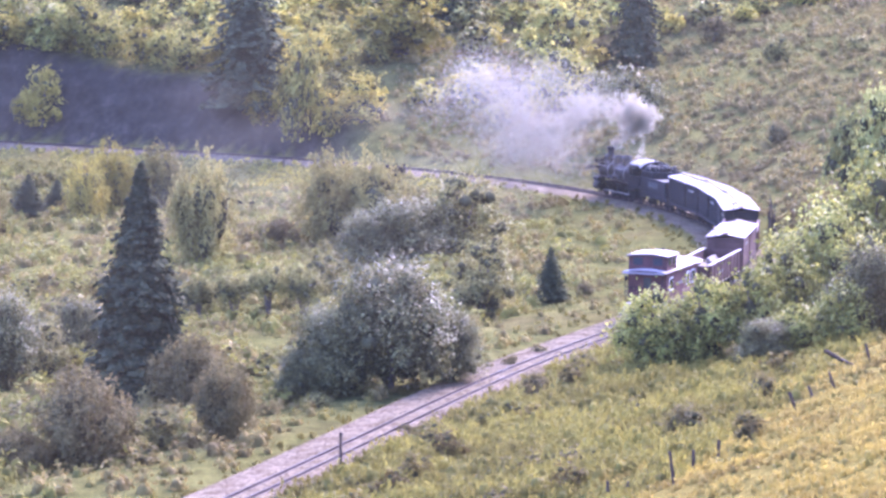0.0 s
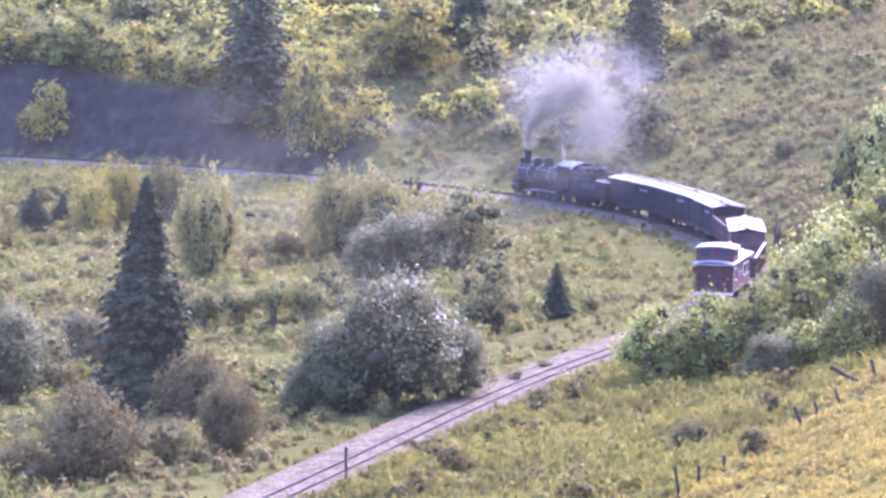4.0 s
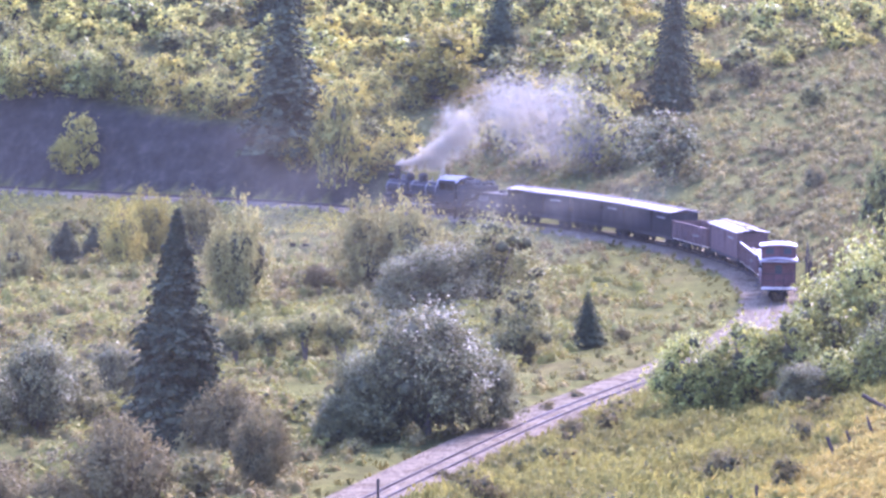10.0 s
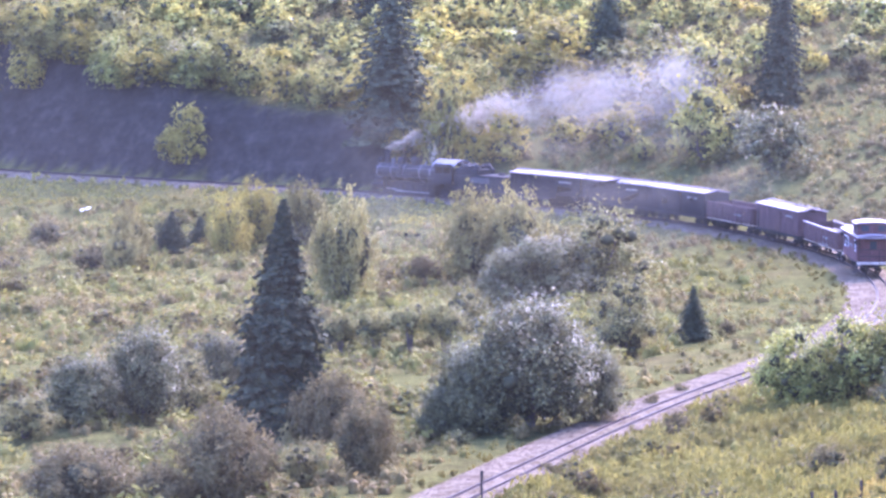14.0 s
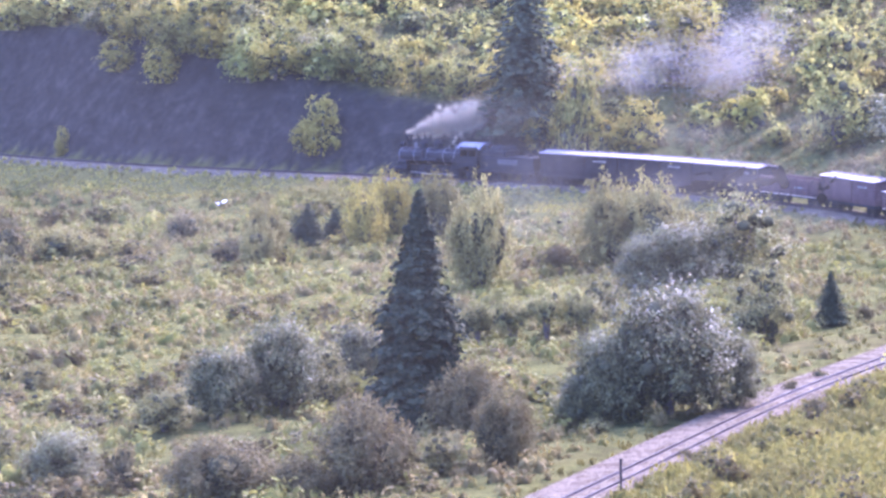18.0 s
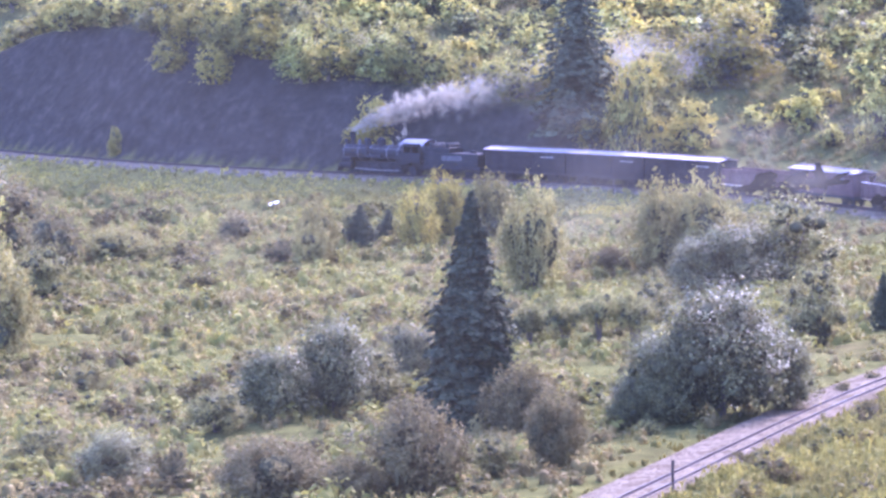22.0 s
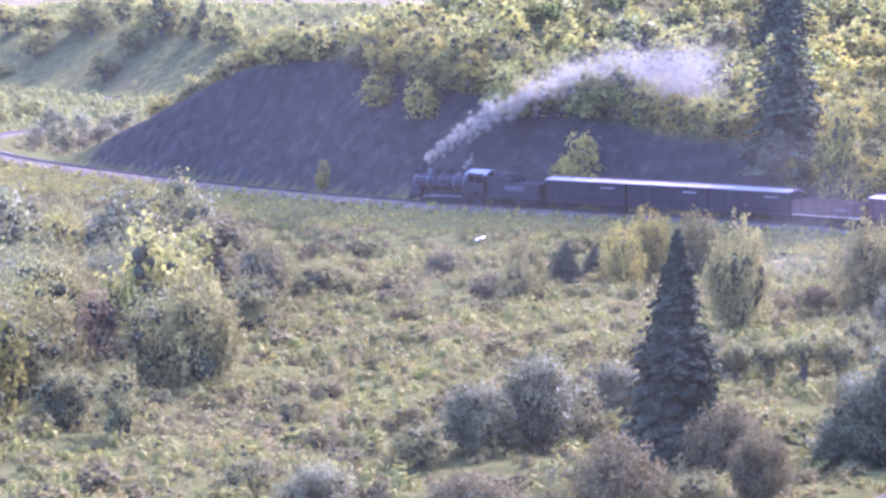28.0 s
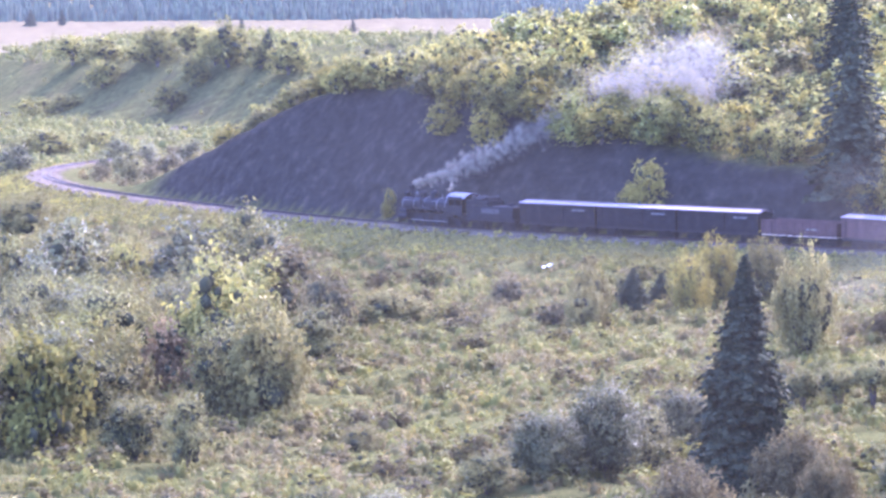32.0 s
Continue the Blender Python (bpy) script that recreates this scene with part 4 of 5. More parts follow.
def wheel(name, x, y, r, parent, spokes=0):
    bm = bmesh.new()
    s = 1 if y > 0 else -1
    tube(bm, (0, -0.05, 0), (0, 0.05, 0), r, r, 24)
    tube(bm, (0, -0.07 * s, 0), (0, -0.05 * s, 0), r * 1.06, r * 1.06, 24)
    tube(bm, (0, 0.05 * s, 0), (0, 0.10 * s, 0), r * 0.2, r * 0.18, 12)
    if spokes:
        for i in range(spokes):
            a = i * 6.283 / spokes
            tube(bm, (math.cos(a) * r * 0.15, 0.06 * s, math.sin(a) * r * 0.15), (math.cos(a) * r * 0.85, 0.06 * s, math.sin(a) * r * 0.85), 0.03, 0.025, 6)
        box(bm, -r * 0.5, r * 0.5, 0.05 * s - 0.02, 0.05 * s + 0.02, -r * 0.75, -r * 0.45)
    ob = part(name, bm, SOOT, parent)
    ob.location = (x, y, r)
    WHEELS.append((ob, r))
    return ob


WHEELS, RODS = [], []


def truck(x, parent, wide=0.457):
    """A four-wheel bogie: side frames, bolster, springs and wheels."""
    bm = bmesh.new()
    for s in (-1, 1):
        box(bm, x - 0.85, x + 0.85, s * 0.62 - 0.05, s * 0.62 + 0.05, 0.42, 0.54, 0.02)
        box(bm, x - 0.35, x + 0.35, s * 0.62 - 0.06, s * 0.62 + 0.06, 0.18, 0.28)
        for k in (-1, 1):
            box(bm, x + k * 0.62 - 0.12, x + k * 0.62 + 0.12, s * 0.62 - 0.07, s * 0.62 + 0.07, 0.24, 0.46, 0.02)
            tube(bm, (x + k * 0.16, s * 0.62, 0.28), (x + k * 0.16, s * 0.62, 0.44), 0.07)
    box(bm, x - 0.16, x + 0.16, -0.62, 0.62, 0.44, 0.66)
    frame_ob = part("truck", bm, SOOT, parent)
    for k in (-0.62, 0.62):
        for s in (-wide, wide):
            wheel("wheel", x + k, s, 0.33, frame_ob)


def coupler(x, way, parent):
    bm = box(bmesh.new(), min(x, x + way * 0.35), max(x, x + way * 0.35), -0.06, 0.06, 0.6, 0.74)
    box(bm, x + way * 0.35 - 0.08, x + way * 0.35 + 0.08, -0.12, 0.12, 0.56, 0.78, 0.03)
    part("coupler", bm, SOOT, parent)


def bars(parent, x0, x1, y, z, h, material, label="faded pale lettering bar"):
    bm = bmesh.new()
    n = max(2, int((x1 - x0) / 0.28))
    for i in range(n):
        a = x0 + (x1 - x0) * i / n
        box(bm, a, a + (x1 - x0) / n * 0.72, y - 0.008, y + 0.008, z, z + h)
    part("lettering", bm, material, parent, label)


DIM = plain("dim_lettering", (0.13, 0.125, 0.12), 0.85)


def locomotive():
    t = new("steam_locomotive", None)
    bm = tube(bmesh.new(), (-2.7, 0, 2.05), (3.4, 0, 2.05), 0.80, 0.74, 28)
    part("boiler", bm, BLACK, t)
    bm = tube(bmesh.new(), (3.4, 0, 2.05), (5.0, 0, 2.05), 0.77, 0.77, 28)
    tube(bm, (5.0, 0, 2.05), (5.08, 0, 2.05), 0.7, 0.55, 24)
    part("smokebox", bm, SOOT, t)
    for x in (-1.6, -0.3, 1.7, 3.2, 4.9):
        part("boiler_band", tubed((x - 0.04, 0, 2.05), (x + 0.04, 0, 2.05), 0.83 - 0.01 * x, 0.83 - 0.01 * x, 28), STEEL, t, "bright boiler band catching the sun")
    bm = tube(bmesh.new(), (4.25, 0, 2.75), (4.25, 0, 3.7), 0.24, 0.28, 18)
    tube(bm, (4.25, 0, 3.7), (4.25, 0, 3.95), 0.28, 0.36, 18)
    tube(bm, (4.25, 0, 3.95), (4.25, 0, 4.02), 0.36, 0.33, 18)
    part("smokestack", bm, SOOT, t)
    part("sand_dome", dome(bmesh.new(), 2.5, 2.6, 3.45, 0.4), BLACK, t)
    part("steam_dome", dome(bmesh.new(), 0.8, 2.6, 3.55, 0.44), BLACK, t)
    bm = dome(bmesh.new(), 3.45, 2.75, 3.3, 0.16)
    box(bm, 3.41, 3.49, -0.22, 0.22, 2.75, 3.2)
    part("bell", bm, STEEL, t)
    bm = tube(bmesh.new(), (4.75, 0, 3.05), (5.2, 0, 3.05), 0.22, 0.26, 18)
    box(bm, 4.7, 5.1, -0.18, 0.18, 2.7, 2.85)
    head = part("headlight", bm, BLACK, t)
    part("lens", tubed((5.2, 0, 3.05), (5.22, 0, 3.05), 0.2, 0.2, 18), STEEL, head)
    bm = bmesh.new()
    tube(bm, (-0.7, 0.25, 2.75), (-0.7, 0.25, 3.2), 0.05)
    tube(bm, (-1.1, -0.2, 2.75), (-1.1, -0.2, 3.15), 0.06)
    tube(bm, (-1.5, 0, 2.75), (-1.5, 0, 3.1), 0.16, 0.12)
    part("whistle", bm, STEEL, t)
    for s in (-1, 1):
        part("running_board", boxed(-2.6, 4.9, min(s * 0.8, s * 1.22), max(s * 0.8, s * 1.22), 1.62, 1.68), SOOT, t)
        bm = tube(bmesh.new(), (-2.5, s * 0.88, 2.5), (4.6, s * 0.88, 2.5), 0.022, 0.022, 6)
        for x in (-2.4, -0.6, 1.2, 3.0, 4.5):
            tube(bm, (x, s * 0.74, 2.46), (x, s * 0.88, 2.5), 0.02, 0.02, 6)
        part("handrail", bm, STEEL, t)
        bm = tube(bmesh.new(), (3.6, s * 1.05, 0.85), (4.75, s * 1.05, 0.85), 0.36, 0.36, 20)
        box(bm, 3.65, 4.7, s * 1.05 - 0.34, s * 1.05 + 0.34, 1.2, 1.55, 0.05)
        part("cylinder", bm, BLACK, t)
        RODS.append((part("main_rod", boxed(-0.08, 2.6, s * 0.86 - 0.03, s * 0.86 + 0.03, -0.05, 0.06), STEEL, t), "main", 1.1))
        RODS.append((part("side_rod", boxed(-2.7, 1.4, s * 0.78 - 0.03, s * 0.78 + 0.03, -0.05, 0.05), STEEL, t), "side", 1.1))
        bm = tube(bmesh.new(), (0.2, s * 0.98, 1.75), (2.2, s * 0.98, 1.75), 0.17, 0.17, 14)
        part("air_tank", bm, BLACK, t)
    part("frame", boxed(-4.7, 4.9, -0.36, 0.36, 0.6, 1.2), SOOT, t)
    bm = tube(bmesh.new(), (1.9, 0.95, 1.75), (1.9, 0.95, 2.7), 0.17, 0.17, 14)
    tube(bm, (1.9, 0.95, 2.15), (1.9, 0.95, 2.3), 0.2, 0.2, 14)
    part("air_pump", bm, SOOT, t)
    # firebox and cab
    part("firebox", boxed(-3.0, -1.3, -0.85, 0.85, 0.9, 2.0, 0.1), BLACK, t)
    bm = bmesh.new()
    for s in (-1, 1):
        box(bm, -4.7, -2.6, s * 1.3 - 0.03, s * 1.3 + 0.03, 1.3, 2.25)
        box(bm, -4.7, -2.6, s * 1.3 - 0.03, s * 1.3 + 0.03, 2.85, 3.15)
        for x in (-4.7, -3.7, -2.75):
            box(bm, x, x + 0.15, s * 1.3 - 0.03, s * 1.3 + 0.03, 2.25, 2.85)
    box(bm, -2.66, -2.6, -1.3, 1.3, 1.3, 3.15)
    box(bm, -4.7, -2.6, -1.3, 1.3, 1.24, 1.3)
    part("cab", bm, BLACK, t)
    xs = [-5.0, -2.3]
    bm = bmesh.new()
    arcs = [[bm.verts.new((x, 1.5 * math.sin(a), 2.55 + 0.95 * math.cos(a * 1.02) - dz)) for a in np.linspace(-1.05, 1.05, 11)] for x in xs for dz in (0.0, 0.07)]
    for a, b in ((0, 2), (3, 1), (2, 3), (1, 0)):
        for j in range(10):
            bm.faces.new((arcs[a][j], arcs[a][j + 1], arcs[b][j + 1], arcs[b][j]))
    part("cab_roof", bm, GREYROOF, t, "pale grey arched cab roof")
    bm = bmesh.new()
    for i in range(9):
        y = -1.0 + i * 0.25
        tube(bm, (5.15, y, 0.8), (5.95, y * 0.35, 0.18), 0.04, 0.04, 6)
    box(bm, 4.9, 5.2, -1.2, 1.2, 0.72, 0.95)
    tube(bm, (5.9, -0.4, 0.16), (5.9, 0.4, 0.16), 0.05, 0.05, 6)
    part("pilot", bm, SOOT, t)
    for x in (-1.5, -0.2, 1.1, 2.4):
        for s in (-0.5, 0.5):
            wheel("driving_wheel", x, s, 0.51, t, 10)
    for x, r in ((4.0, 0.36), (-3.3, 0.46)):
        for s in (-0.5, 0.5):
            wheel("wheel", x, s, r, t)
    return tagged(t, "black steam locomotive with a pale cab roof, working along the track", "locomotive")


def tender():
    t = new("tender", None)
    bm = box(bmesh.new(), -3.2, 3.2, -1.25, 1.25, 1.05, 2.35, 0.06)
    box(bm, 0.2, 3.2, -1.2, 1.2, 2.35, 2.85, 0.06)
    part("tank", bm, BLACK, t)
    part("underframe", boxed(-3.4, 3.4, -1.2, 1.2, 0.8, 1.05), SOOT, t)
    bm = bmesh.new()
    r = random.Random(4)
    for i in range(90):
        bmesh.ops.create_icosphere(bm, subdivisions=1, radius=r.uniform(0.12, 0.26), matrix=Matrix.Translation((r.uniform(0.3, 3.0), r.uniform(-1, 1), 2.85 + r.uniform(-0.05, 0.3))))
    part("coal_load", bm, COAL, t)
    for s in (-1, 1):
        bars(t, -1.3, 1.1, s * 1.262, 1.62, 0.5, plain("faded_lettering", (0.06, 0.058, 0.056), 0.8) if s < 0 else bpy.data.materials["faded_lettering"])
    part("water_hatch", tubed((-1.8, 0, 2.35), (-1.8, 0, 2.6), 0.35, 0.33), SOOT, t)
    bm = tube(bmesh.new(), (-3.1, 0, 2.3), (-3.1, 0, 2.75), 0.14, 0.18)
    part("rear_lamp", bm, SOOT, t)
    truck(-2.1, t)
    truck(2.1, t)
    coupler(-3.4, -1, t)
    return tagged(t, "black tender heaped with coal, faded lettering on its side", "tender")


def box_car(body_mat, roof_mat, label):
    t = new("box_car", None)
    L, W = 4.72, 1.2
    bm = bmesh.new()
    box(bm, -L, L, -W, W, 0.95, 2.86)
    part("body", bm, body_mat, t)
    for s in (-1, 1):
        bm = bmesh.new()
        v = [bm.verts.new(p) for p in ((-L - 0.1, s * (W + 0.1), 2.86), (L + 0.1, s * (W + 0.1), 2.86), (L + 0.1, s * 0.06, 3.06), (-L - 0.1, s * 0.06, 3.06),
                                       (-L - 0.1, s * (W + 0.1), 2.92), (L + 0.1, s * (W + 0.1), 2.92), (L + 0.1, s * 0.06, 3.12), (-L - 0.1, s * 0.06, 3.12))]
        for f in ((0, 1, 2, 3), (4, 5, 6, 7), (0, 1, 5, 4), (1, 2, 6, 5), (2, 3, 7, 6), (3, 0, 4, 7)):
            bm.faces.new([v[i] for i in f])
        for i in range(9):
            x = -L + (i + 0.5) * 2 * L / 9
            tube(bm, (x, s * (W + 0.08), 2.935), (x, s * 0.1, 3.125), 0.025, 0.025, 5)
        bmesh.ops.recalc_face_normals(bm, faces=bm.faces)
        part("roof_panel", bm, roof_mat, t, "pale weathered sheet roof")
        door = part("sliding_door", boxed(-0.85, 0.85, s * (W + 0.04) - 0.025, s * (W + 0.04) + 0.025, 1.05, 2.72), body_mat, t)
        for z in (1.35, 2.4):
            part("door_batten", boxed(-0.85, 0.85, s * (W + 0.08) - 0.015, s * (W + 0.08) + 0.015, z, z + 0.1), body_mat, door)
        part("door_rail", boxed(-0.95, 2.7, s * (W + 0.07) - 0.03, s * (W + 0.07) + 0.03, 2.74, 2.8), SOOT, t)
        lad = part("ladder", boxed(L - 0.6, L - 0.56, s * (W + 0.05) - 0.02, s * (W + 0.05) + 0.02, 0.95, 2.82), SOOT, t)
        for i in range(6):
            part("rung", tubed((L - 0.55, s * (W + 0.07), 1.1 + i * 0.29), (L - 0.1, s * (W + 0.07), 1.1 + i * 0.29), 0.018, 0.018, 5), SOOT, lad)
        bars(t, -3.4, -1.8, s * (W + 0.012), 2.3, 0.13, DIM)
    part("roof_walk", boxed(-L - 0.2, L + 0.2, -0.2, 0.2, 3.15, 3.19), DEADWOOD, t)
    bm = boxed(-L - 0.05, L + 0.05, -W + 0.05, W - 0.05, 0.72, 0.95)
    tube(bm, (-2.4, 0.35, 0.62), (2.4, 0.35, 0.62), 0.03, 0.03, 6)
    tube(bm, (-2.4, -0.35, 0.62), (2.4, -0.35, 0.62), 0.03, 0.03, 6)
    part("underframe", bm, SOOT, t)
    bm = tube(bmesh.new(), (-L - 0.15, 0.6, 1.0), (-L - 0.15, 0.6, 3.4), 0.02, 0.02, 6)
    tube(bm, (-L - 0.15, 0.6, 3.38), (-L - 0.15, 0.6, 3.42), 0.22, 0.22, 14)
    part("brake_wheel", bm, SOOT, t)
    truck(-3.1, t)
    truck(3.1, t)
    coupler(L, 1, t)
    coupler(-L, -1, t)
    return tagged(t, label, "box car", "freight cars of the train")


def gondola(label, rim, load, L):
    t = new("gondola_car", None)
    W = 1.2
    for s in (-1, 1):
        bm = box(bmesh.new(), -L, L, s * W - 0.04, s * W + 0.04, 0.95, 2.25)
        for i in range(10):
            x = -L + 0.3 + i * (2 * L - 0.6) / 9
            box(bm, x - 0.05, x + 0.05, s * (W + 0.06) - 0.04, s * (W + 0.06) + 0.04, 0.9, 2.2)
        part("side", bm, CARBROWN, t)
        part("top_rim", boxed(-L, L, s * W - 0.08, s * W + 0.08, 2.25, 2.33), rim, t, "pale top rim")
        bars(t, -2.4, -0.9, s * (W + 0.05), 1.5, 0.16, DIM)
    for x in (-L, L):
        part("end", boxed(x - 0.04, x + 0.04, -W, W, 0.95, 2.25), CARBROWN, t)
    part("floor", boxed(-L, L, -W, W, 0.85, 0.97), WOODEN, t)
    part("underframe", boxed(-L, L, -0.9, 0.9, 0.7, 0.85), SOOT, t)
    if load:
        bm = bmesh.new()
        r = random.Random(9)
        for i in range(26):
            x, z = r.uniform(-L + 0.4, L - 2.6), 0.97 + 0.2 * (i % 5)
            box(bm, x, x + 2.4, -1.0 + (i // 5) * 0.4, -0.75 + (i // 5) * 0.4, z, z + 0.19)
        part("load_of_ties", bm, DEADWOOD, t)
    truck(1.5 - L, t)
    truck(L - 1.5, t)
    coupler(L, 1, t)
    coupler(-L, -1, t)
    return tagged(t, label, "gondola car", "freight cars of the train")


def curved_roof(bm, x0, x1, half, z, rise):
    a = [[bm.verts.new((x, half * u, z + rise * (1 - u * u) - dz)) for u in np.linspace(-1, 1, 9)] for x in (x0, x1) for dz in (0, 0.07)]
    for p, q in ((0, 2), (3, 1), (2, 3), (1, 0)):
        for j in range(8):
            bm.faces.new((a[p][j], a[p][j + 1], a[q][j + 1], a[q][j]))
    bmesh.ops.recalc_face_normals(bm, faces=bm.faces)
    return bm


def caboose():
    t = new("caboose", None)
    L, W = 3.4, 1.2
    bm = boxed(-L, L, -W, W, 0.95, 2.85)
    part("body", bm, CABOOSE, t)
    part("roof", curved_roof(bmesh.new(), -L - 0.85, L + 0.85, W + 0.15, 2.88, 0.17), ROOFPALE, t, "pale curved roof")
    cup = part("cupola", boxed(-3.35, -1.2, -W, W, 2.9, 3.8), CABOOSE, t)
    part("cupola_roof", curved_roof(bmesh.new(), -3.5, -1.05, W + 0.1, 3.82, 0.14), ROOFPALE, cup, "pale cupola roof")
    for y in (-0.62, 0.62):
        for x in (-3.36, -1.19):
            part("window", boxed(x - 0.02, x + 0.02, y - 0.28, y + 0.28, 3.25, 3.68), GLASS, cup)
    for s in (-1, 1):
        for x in (-2.8, -1.8):
            part("window", boxed(x - 0.28, x + 0.28, s * (W + 0.01) - 0.02, s * (W + 0.01) + 0.02, 3.25, 3.68), GLASS, cup)
        for x in (-2.4, 1.2, 2.4):
            w = part("window", boxed(x - 0.3, x + 0.3, s * (W + 0.01) - 0.02, s * (W + 0.01) + 0.02, 1.75, 2.4), GLASS, t)
            part("window_frame", boxed(x - 0.37, x + 0.37, s * (W + 0.005) - 0.012, s * (W + 0.005) + 0.012, 1.68, 2.47), WHITE, w)
        bars(t, -1.2, 0.4, s * (W + 0.012), 1.9, 0.16, DIM)
    for k in (-1, 1):
        part("platform", boxed(min(k * L, k * (L + 0.8)), max(k * L, k * (L + 0.8)), -W, W, 0.85, 0.97), WOODEN, t)
        bm = bmesh.new()
        for y in (-W + 0.05, -0.35, 0.35, W - 0.05):
            tube(bm, (k * (L + 0.75), y, 0.95), (k * (L + 0.75), y, 1.95), 0.025, 0.025, 6)
        for z in (1.45, 1.95):
            tube(bm, (k * (L + 0.75), -W + 0.05, z), (k * (L + 0.75), W - 0.05, z), 0.025, 0.025, 6)
        for y in (-W + 0.05, W - 0.05):
            tube(bm, (k * (L + 0.75), y, 1.95), (k * (L + 0.75), y, 2.9), 0.025, 0.025, 6)
        part("end_railing", bm, SOOT, t)
        for s in (-1, 1):
            bm = bmesh.new()
            for i in range(3):
                box(bm, min(k * (L + 0.15), k * (L + 0.75)), max(k * (L + 0.15), k * (L + 0.75)), s * (W - 0.02 + 0.1 * i) - 0.12, s * (W - 0.02 + 0.1 * i) + 0.12, 0.72 - 0.22 * i, 0.76 - 0.22 * i)
            part("steps", bm, SOOT, t)
        d = part("end_door", boxed(k * (L + 0.01) - 0.02, k * (L + 0.01) + 0.02, -0.38, 0.38, 1.0, 2.75), CABOOSE, t)
        part("pane", boxed(k * (L + 0.02) - 0.02, k * (L + 0.02) + 0.02, -0.24, 0.24, 1.9, 2.5), GLASS, d)
        part("marker_lamp", tubed((k * (L + 0.1), W + 0.1, 2.3), (k * (L + 0.1), W + 0.1, 2.55), 0.1), SOOT, t)
        coupler(k * (L + 0.8), k, t)
        part("roof_edge", boxed(k * (L + 0.87) - 0.03, k * (L + 0.87) + 0.03, -W - 0.12, W + 0.12, 2.78, 2.88), ROOFPALE, t, "pale roof edge")
    part("underframe", boxed(-L, L, -0.9, 0.9, 0.7, 0.95), SOOT, t)
    part("stove_pipe", tubed((1.6, 0.5, 3.0), (1.6, 0.5, 3.8), 0.08, 0.08), SOOT, t)
    truck(-2.4, t)
    truck(2.4, t)
    return tagged(t, "oxide-red wooden caboose with a roof cupola at the train's end", "caboose")


loco, tend = locomotive(), tender()
dark_car = box_car(CARBLACK, ROOFPALE, "black wooden box car with a pale weathered roof")
CARS = [(loco, 5.95, 1.5, -1.5), (tend, 14.2, 2.1, -2.1), (dark_car, 23.0, 3.1, -3.1)]
for back_by in (32.7, 42.4):
    CARS.append((copy_thing(dark_car, Matrix.Identity(4)), back_by, 3.1, -3.1))
CARS.append((gondola("low oxide-brown gondola car in the middle of the train", CARBROWN, False, 4.4), 52.0, 3.1, -3.1))
CARS.append((box_car(CARBROWN, ROOFPALE, "oxide-brown wooden box car with a pale roof"), 61.8, 3.1, -3.1))
CARS.append((gondola("oxide-brown gondola car with pale rims and timber load", ROOFPALE, True, 5.2), 73.2, 3.1, -3.1))
CARS.append((caboose(), 84.6, 2.4, -2.4))


def head_at(t):
    """How far along the line the front of the train is at t seconds."""
    return float(np.interp(t, RUN_T, RUN_S))


RUN_T = [0.0, 6.0, 12.0, 13.0, 20.0, 23.0, 26.0, 28.5, 32.0]
RUN_S = [168.5, 191.3, 213.6, 217.2, 240.5, 249.9, 258.5, 265.6, 275.8]


def car_pose(t, back_by, a, b):
    s = head_at(t) - back_by
    xa, ya, _ = on_line(s + a)
    xb, yb, _ = on_line(s + b)
    h = math.degrees(math.atan2(ya - yb, xa - xb))
    u = (0 - b) / (a - b)
    return pose(xb + (xa - xb) * u, yb + (ya - yb) * u, 0.19, 0, 0, h)

# ---- small things along the line ----


def post(x, y, high, lean, turn, thick, label, group=""):
    """A weathered fence post, split and uneven."""
    bm = bmesh.new()
    r = random.Random(int(x * 100))
    rings = []
    for k in range(5):
        z = -0.3 + (high + 0.3) * k / 4
        w = thick * r.uniform(0.42, 0.55) * (1 - 0.12 * k / 4)
        rings.append([bm.verts.new((math.cos(a) * w * r.uniform(0.85, 1.15) + r.uniform(-0.006, 0.006), math.sin(a) * w, z + (r.uniform(-0.05, 0.03) if k == 4 else 0))) for a in (0, 1.05, 2.09, 3.14, 4.19, 5.24)])
    for a, b in zip(rings, rings[1:]):
        for j in range(6):
            bm.faces.new((a[j], a[(j + 1) % 6], b[(j + 1) % 6], b[j]))
    bm.faces.new(rings[-1])
    me = bpy.data.meshes.new("fence_post")
    bm.to_mesh(me)
    bm.free()
    me.materials.append(BACKLIT_WOOD)
    ob = tagged(new("fence_post", me), label, "post", group)
    ob.matrix_world = pose(x, y, float(ground_z(x, y)[0]), 0, lean, turn)
    return ob


FENCE = [(9.0, 159.9, 1.67, 0), (27.8, 149.7, 0.84, -22), (31.3, 159.4, 0.74, -18), (34.8, 168.7, 0.76, -14), (30.3, 159.4, 0.46, -20), (20.3, 134.6, 1.16, -8), (21.8, 139.5, 0.78, 0), (18.3, 138.7, 0.62, 0), (20.0, 139.1, 0.53, 0), (23.2, 141.9, 0.55, 0), (19.0, 138.1, 0.49, 0), (13.3, 331.5, 1.46, 0)]
for x, y, high, lean in FENCE:
    post(x, y, high + 0.1, lean, 0, 0.15, "grey weathered wooden fence post, " + ("leaning in the grass" if lean else "upright in the grass"), "posts of the old fence")


